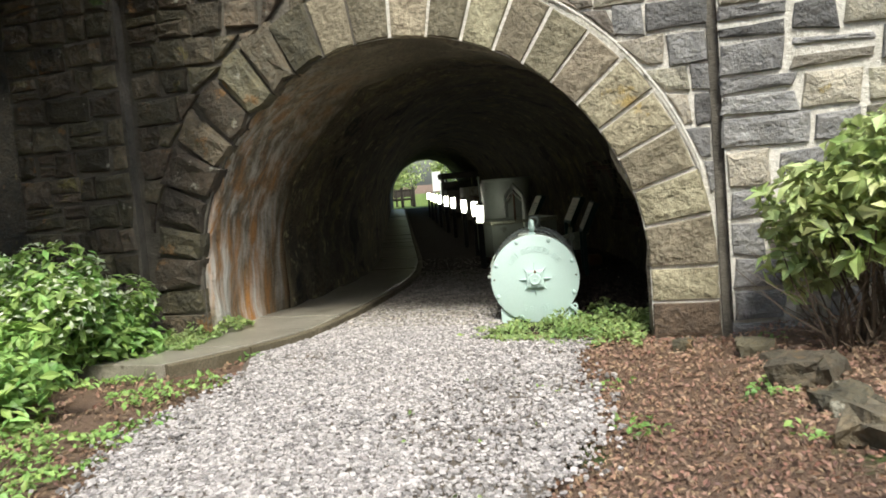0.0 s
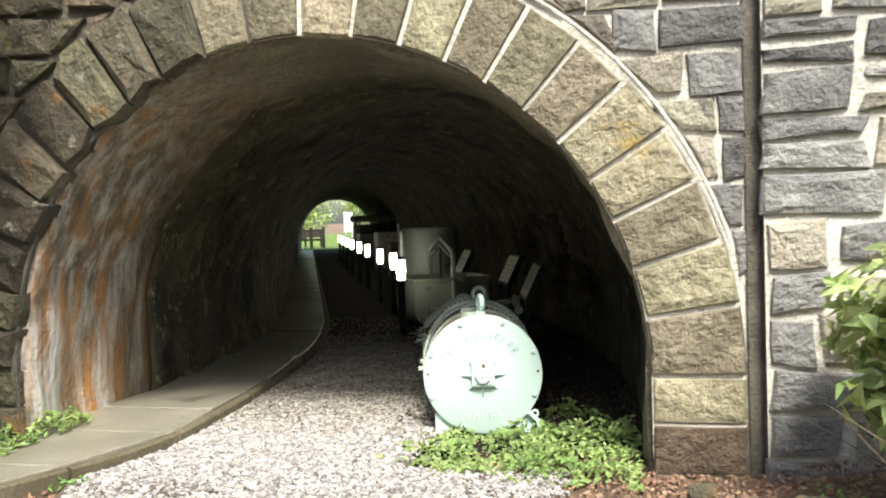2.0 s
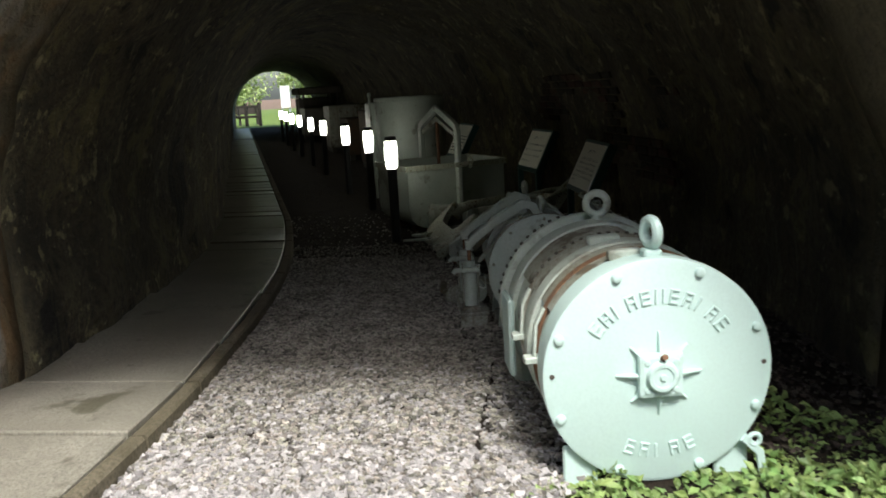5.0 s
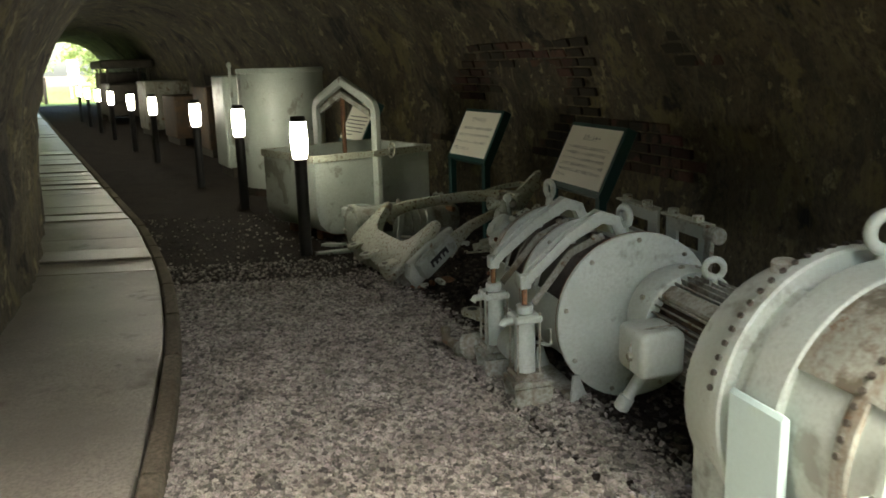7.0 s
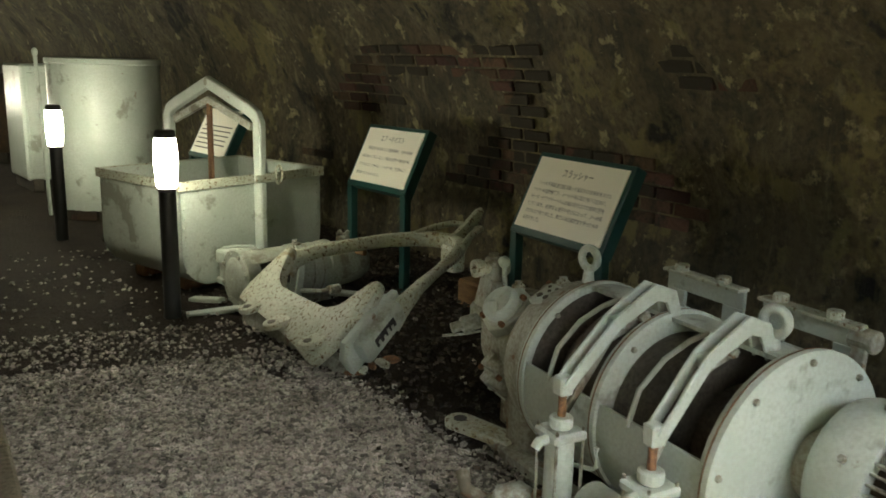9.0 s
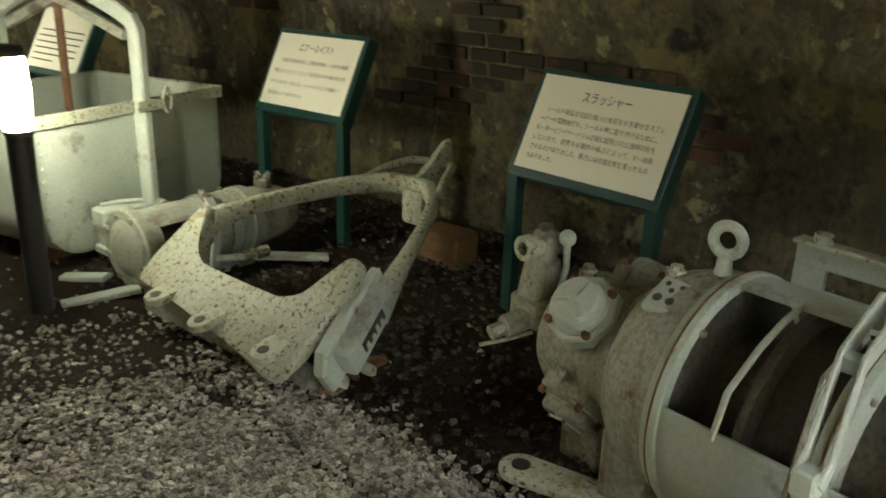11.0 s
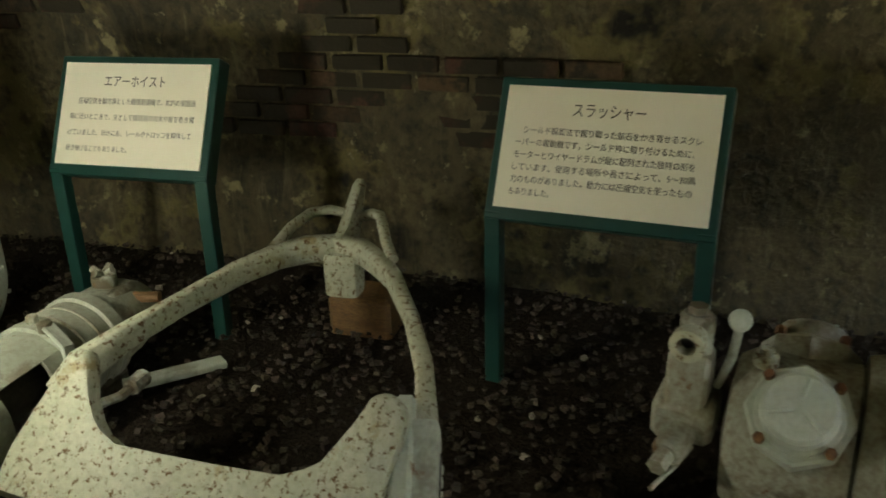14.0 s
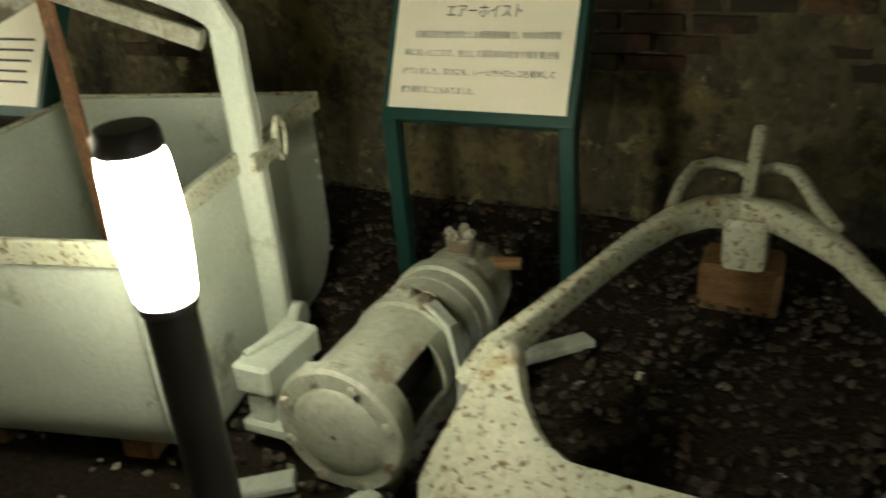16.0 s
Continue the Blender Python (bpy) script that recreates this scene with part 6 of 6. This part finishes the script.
# variegated shrub by the left pier
bush = thing("variegated_shrub", pose(0, 0, 0), "leafy shrub with pale edged green leaves beside the walkway", "shrub")
bl = lumpy((-1.75, -1.0, 0.45), (0.75, 0.65, 0.50), 26, 1, 0.5) + lumpy((-2.3, -1.7, 0.55), (0.6, 0.6, 0.6), 14, 2, 0.5) + lumpy((-1.55, -1.75, 0.3), (0.55, 0.5, 0.3), 12, 19, 0.5) + lumpy((-1.2, -2.6, 0.22), (0.6, 0.55, 0.32), 14, 20, 0.45)
c, d = cloud(bl, 11000, 3, 0.6)
ok = c[:, 2] > 0.03
leaves("leaf_mass", c[ok], upward(0, d[ok]), 0.125, M_LEAF, bush, 4)
c, d = cloud([b for b in bl if b[0][2] > 0.5 or b[0][0] < -2.0], 2600, 5, 0.85)
leaves("pale_leaf_mass", c, upward(0, d), 0.07, M_PALELEAF, bush, 6)
twigs((-1.8, -1.0, 0.0), [b[0] for b in bl[:14]], 0.014, M_BARK, bush, 7)
spray = thing("overhanging_spray", pose(0, 0, 0), "pale leaved spray rising above the shrub", "shrub")
c, d = cloud(lumpy((-2.75, -1.9, 1.35), (0.35, 0.3, 0.55), 16, 8, 0.3), 1500, 9, 0.3)
leaves("leaf_mass", c, upward(0, d), 0.06, M_PALELEAF, spray, 10)
twigs((-2.7, -1.9, 0.0), [(-2.8, -1.9, 1.9), (-2.6, -1.8, 1.6), (-2.9, -2.0, 1.3)], 0.012, M_BARK, spray, 11)

# laurel by the right pier, bare and twiggy below
laurel = thing("laurel_shrub", pose(0, 0, 0), "yellow-green laurel shrub with bare twigs below, against the stone wall", "shrub")
bl = lumpy((4.55, -1.0, 1.15), (0.62, 0.6, 0.48), 24, 21, 0.42) + lumpy((4.15, -0.75, 0.85), (0.4, 0.4, 0.4), 9, 22, 0.4) + lumpy((5.1, -1.7, 1.2), (0.6, 0.7, 0.5), 14, 32, 0.4)
c, d = cloud(bl, 4200, 23, 0.5)
ok = c[:, 2] > 0.35
leaves("leaf_mass", c[ok], upward(0, d[ok]), 0.155, M_YLEAF, laurel, 24, ratio=0.42)
rnd = random.Random(25)
twigs((4.35, -1.0, 0.1), [(4.35 + rnd.uniform(-0.75, 0.9), -1.0 + rnd.uniform(-0.8, 0.5), rnd.uniform(0.15, 0.9)) for _ in range(60)], 0.011, M_BARK, laurel, 26)
twigs((4.5, -1.0, 0.1), [b[0] for b in bl[:22]], 0.016, M_BARK, laurel, 27)


def ground_cover(name, inside, n, size, mat, seed, box_lo, box_hi, height, label, lift=0.0):
    rng = np.random.default_rng(seed)
    p = rng.uniform(box_lo, box_hi, (n * 3, 2))
    keep = np.array([inside(x, y) for x, y in p])
    p = p[keep][:n]
    z = np.array([abs(noise.noise(Vector((x * 3, y * 3, seed)))) * height * 1.6 for x, y in p]) * rng.uniform(0.1, 1.0, len(p)) + 0.02 + lift + np.array([ground_z(x, y) for x, y in p])
    ob = leaves(name, np.column_stack([p, z]), np.tile([0, -0.25, 0.9], (len(p), 1)), size, mat, None, seed, 0.45, 0.55)
    return tagged(ob, label, "ground cover", kind="stuff")


def ivy_zone(x, y):
    e = 0.16 * noise.noise(Vector((x * 4, y * 4, 9)))
    return (1.45 + e < x < 3.0 and -0.35 + 0.5 * max(0, 2.1 - x) + e < y < 0.68 + e) or (2.35 < x < 2.98 and 0.6 < y < 1.35 + e)


ground_cover("creeper", ivy_zone, 4600, 0.046, M_CREEP, 41, (1.3, -0.6), (3.1, 1.6), 0.15, "bright green creeping plants round the winch foot")
ground_cover("creeper", lambda x, y: -1.3 < x < -0.78 + 0.25 * noise.noise(Vector((x * 5, y * 5, 2))) and y < 0.55, 1300, 0.055, M_CREEP, 42, (-1.4, -0.75), (-0.4, 0.7), 0.16, "small green weeds at the wall foot", 0.11)


def verge(x, y):
    return noise.noise(Vector((x * 1.6, y * 1.6, 4))) > 0.02 and (x < path_left(y) + 0.1 and y < -0.6)


ground_cover("weeds", verge, 7500, 0.055, M_LEAF, 43, (-4.2, -6), (0.4, -0.5), 0.10, "low green weeds on the verge")
ground_cover("weeds", lambda x, y: noise.noise(Vector((x * 1.9, y * 1.9, 7))) > 0.36, 1500, 0.045, M_LEAF, 44, (2.3, -5.5), (4.0, -0.4), 0.07, "scattered green weeds in the litter")


def path_patch(x, y):
    return noise.noise(Vector((x * 1.1, y * 1.1, 31))) - 0.25 * min(1, max(0, y + 1.2)) + 0.18 * min(1, abs(x - 1.2)) > 0.24


ground_cover("weeds", lambda x, y: path_patch(x, y) and noise.noise(Vector((x * 3, y * 3, 33))) > 0.12, 1700, 0.04, M_CREEP, 47, (-0.6, -5.5), (3.0, -0.8), 0.07, "sparse green weeds growing through the gravel")
ground_cover("leaf_litter", path_patch, 2600, 0.03, M_DRY, 48, (-0.6, -5.5), (3.0, -0.6), 0.015, "brown leaf crumbs scattered over the gravel")


def litter_zone(x, y):
    return x > path_right(y) - 0.25 + 0.3 * noise.noise(Vector((x * 2, y * 2, 1))) and noise.noise(Vector((x * 3, y * 3, 5))) > -0.45


ground_cover("leaf_litter", litter_zone, 21000, 0.033, M_DRY, 45, (2.0, -6), (5.6, 0.2), 0.03, "fallen reddish brown leaves and chips")
ground_cover("leaf_litter", lambda x, y: x < path_left(y) + 0.3 and y < -0.3 and noise.noise(Vector((x * 2, y * 2, 8))) > -0.2, 5000, 0.04, M_DRY, 46, (-3, -6), (1.2, -0.3), 0.02, "fallen brown leaves on the verge")

# rough stones edging the right bank
for k, (x, y, s) in enumerate(((3.78, -0.85, 0.16), (3.92, -1.25, 0.15), (4.02, -1.75, 0.24), (4.15, -2.3, 0.2), (4.3, -2.85, 0.26), (3.3, -0.42, 0.09))):
    bm = B()
    bmesh.ops.create_icosphere(bm, subdivisions=3, radius=s)
    for v in bm.verts:
        v.co = Vector((v.co.x * 1.2, v.co.y * 0.8, v.co.z * 0.8))
        for axis in range(3):
            v.co[axis] = max(-s * 0.72, min(s * 0.72, v.co[axis] * 1.25))
        v.co += Vector([noise.noise(v.co * 12 + Vector((k * 5, a * 3, 0))) for a in range(3)]) * s * 0.28
    # Rocks share the portal's darkened stone for their own dark grey.
    rock = part("edging_rock", bm, M_SHADESTONE, None)
    rock.matrix_world = pose(x, y, s * 0.42, 0, 0, 35 * k)
    tagged(rock, "rough grey rock edging the planted bank", "rock", "edging rocks")


def tree(name, base, height, crown, n, seed, label, size=0.09, mat=None):
    t = thing(name, pose(0, 0, 0), label, "tree")
    bx, by = base
    bm = B()
    pts = [Vector((bx, by, -0.1)), Vector((bx + 0.1, by, height * 0.3)), Vector((bx - 0.05, by + 0.05, height * 0.6)), Vector((bx, by, height * 0.85))]
    rings = []
    for i, p in enumerate(pts):
        r = 0.16 * (1 - 0.25 * i)
        rings.append([bm.verts.new(p + Vector((r * math.cos(a), r * math.sin(a), 0))) for a in [2 * math.pi * q / 10 for q in range(10)]])
    for ra, rb in zip(rings, rings[1:]):
        for i in range(10):
            bm.faces.new((ra[i], ra[(i + 1) % 10], rb[(i + 1) % 10], rb[i]))
    part("trunk", bm, M_BARK, t, smooth=60)
    twigs((bx, by, height * 0.5), [b[0] for b in crown[:18]], 0.05, M_BARK, t, seed, "limb")
    c, d = cloud(crown, n, seed, 0.35)
    leaves("crown", c, upward(0, d), size, mat or M_DLEAF, t, seed + 1)
    return t


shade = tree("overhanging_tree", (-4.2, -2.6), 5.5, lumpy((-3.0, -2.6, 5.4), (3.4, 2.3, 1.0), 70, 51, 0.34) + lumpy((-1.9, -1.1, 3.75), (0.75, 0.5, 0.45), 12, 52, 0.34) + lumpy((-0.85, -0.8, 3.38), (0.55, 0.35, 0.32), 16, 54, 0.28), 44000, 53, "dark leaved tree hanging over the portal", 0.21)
# Left trees, mostly out of view, added to darken the portal's left side.
tree("hillside_tree", (-5.8, -0.9), 6.0, lumpy((-5.0, -1.6, 2.8), (2.0, 1.6, 3.0), 50, 61, 0.36), 26000, 63, "dense dark tree added beside the portal for shade", 0.21)
tree("hillside_tree", (-6.0, -5.0), 6.5, lumpy((-5.6, -5.0, 3.6), (2.0, 2.4, 3.2), 50, 64, 0.36), 24000, 65, "unseen dense dark tree added to shade the left", 0.22)
tree("hillside_tree", (-6.5, -9.5), 7.0, lumpy((-6.2, -9.0, 4.0), (2.2, 2.6, 3.6), 50, 66, 0.36), 20000, 67, "unseen tall dark tree added to shade the left", 0.24)
twigs((-2.2, -1.4, 4.4), [(-1.2, -0.9, 3.5), (-0.6, -0.8, 3.4), (-0.9, -0.7, 3.2), (-0.4, -0.9, 3.3)], 0.02, M_BARK, shade, 55, "limb")
# unseen trees behind the walker, added to cut low sky light into the tunnel
for k, (x, y, h) in enumerate(((-9, -14, 8), (-4.5, -16, 7.5), (0, -17, 8.5), (4.5, -16.5, 7), (9, -15.5, 8), (13.5, -13, 7), (15, -8.5, 6))):
    tree("woodland_tree", (x, y), h, lumpy((x, y, h * 0.6), (3.1, 2.2, h * 0.6), 40, 170 + k, 0.4), 9000, 190 + k, "unseen leafy tree added to block low sky light", 0.42)
for k, (x, y, h) in enumerate(((-17, 61, 5), (-22, 58, 6), (-25, 52, 6), (-13, 64, 5.5), (-19, 67, 8), (-28, 69, 9), (-10, 71, 8), (-6, 65, 7))):
    tree("far_tree", (x, y), h, lumpy((x, y, h * 0.55), (2.6, 2.0, h * 0.5), 22, 70 + k, 0.4), 3500, 90 + k, "bushy bright green tree beyond the tunnel", 0.3, M_YLEAF)


# ---- gravel ----
def gravel(name, regions, seed, label, mat, left=path_left, right=path_right):
    """Loose chips in one mesh: regions of (count, y range, size range)."""
    rng = np.random.default_rng(seed)
    P, S = [], []
    for n, y0, y1, s0, s1 in regions:
        y = rng.uniform(y0, y1, n)
        lo = np.array([left(v) for v in y])
        hi = np.array([right(v) for v in y])
        u = rng.uniform(0, 1, n)
        edge = rng.normal(0, 0.10, n)
        x = lo + (hi - lo) * u + np.where(u > 0.85, np.abs(edge) * 0.7, 0)
        x = np.maximum(x, lo + 0.01)
        x = np.where(y < -1.2, lo + (hi - lo) * u + edge, x)
        P.append(np.column_stack([x, y, np.array([0.014 + rise(v) for v in y])]))
        S.append(rng.uniform(s0, s1, n))
    P, S = np.concatenate(P), np.concatenate(S)
    keep = np.array([not (y < -0.6 and path_patch(x, y)) for x, y, _ in P]) | (rng.uniform(0, 1, len(P)) < 0.5)
    P, S = P[keep], S[keep]
    n = len(P)
    P[:, 2] += rng.uniform(0, 0.012, n)
    cube = np.array([(a, b, c) for a in (-1, 1) for b in (-1, 1) for c in (-1, 1)], float)
    v = cube[None] * rng.uniform(0.5, 1.0, (n, 8, 1)) * np.stack([S, S * rng.uniform(0.6, 1.0, n), S * rng.uniform(0.4, 0.75, n)], 1)[:, None, :] * 0.55
    a = rng.uniform(0, 6.28, n)
    b = rng.normal(0, 0.5, n)
    ca, sa, cb, sb = np.cos(a), np.sin(a), np.cos(b), np.sin(b)
    x, y, z = v[..., 0], v[..., 1], v[..., 2]
    y, z = y * cb[:, None] - z * sb[:, None], y * sb[:, None] + z * cb[:, None]
    x, y = x * ca[:, None] - y * sa[:, None], x * sa[:, None] + y * ca[:, None]
    v = (np.stack([x, y, z], -1) + P[:, None, :]).reshape(-1, 3)
    q = np.array([(0, 1, 3, 2), (4, 6, 7, 5), (0, 4, 5, 1), (2, 3, 7, 6), (0, 2, 6, 4), (1, 5, 7, 3)])
    f = (np.arange(n)[:, None, None] * 8 + q[None]).reshape(-1, 4)
    me = bpy.data.meshes.new(name)
    me.from_pydata(v.tolist(), [], f.tolist())
    me.materials.append(mat)
    return tagged(new(name, me), label, "gravel", kind="stuff")


gravel("gravel", [(14000, -9.0, -5.6, 0.014, 0.034), (56000, -5.6, 0.9, 0.014, 0.034), (3500, 0.9, 1.9, 0.014, 0.032)], 77, "pale crushed stone gravel covering the path", M_GRAVEL)
gravel("gravel", [(9000, 0.5, 2.0, 0.014, 0.032), (56000, 1.5, 4.3, 0.011, 0.027), (6500, 4.3, 4.6, 0.010, 0.026), (2600, 4.6, 4.95, 0.010, 0.024), (900, 4.95, 5.5, 0.009, 0.022), (300, 5.5, 7.5, 0.010, 0.024)], 78, "darker brownish gravel inside the tunnel", M_GRAVEL_IN)
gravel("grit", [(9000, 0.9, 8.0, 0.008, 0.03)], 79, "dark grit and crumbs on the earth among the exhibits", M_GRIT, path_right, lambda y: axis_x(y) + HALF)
gravel("grit", [(70, 3.5, 7.5, 0.010, 0.03)], 80, "scattered pale stone chips on the earth", M_GRAVEL_IN, path_right, lambda y: axis_x(y) + HALF)
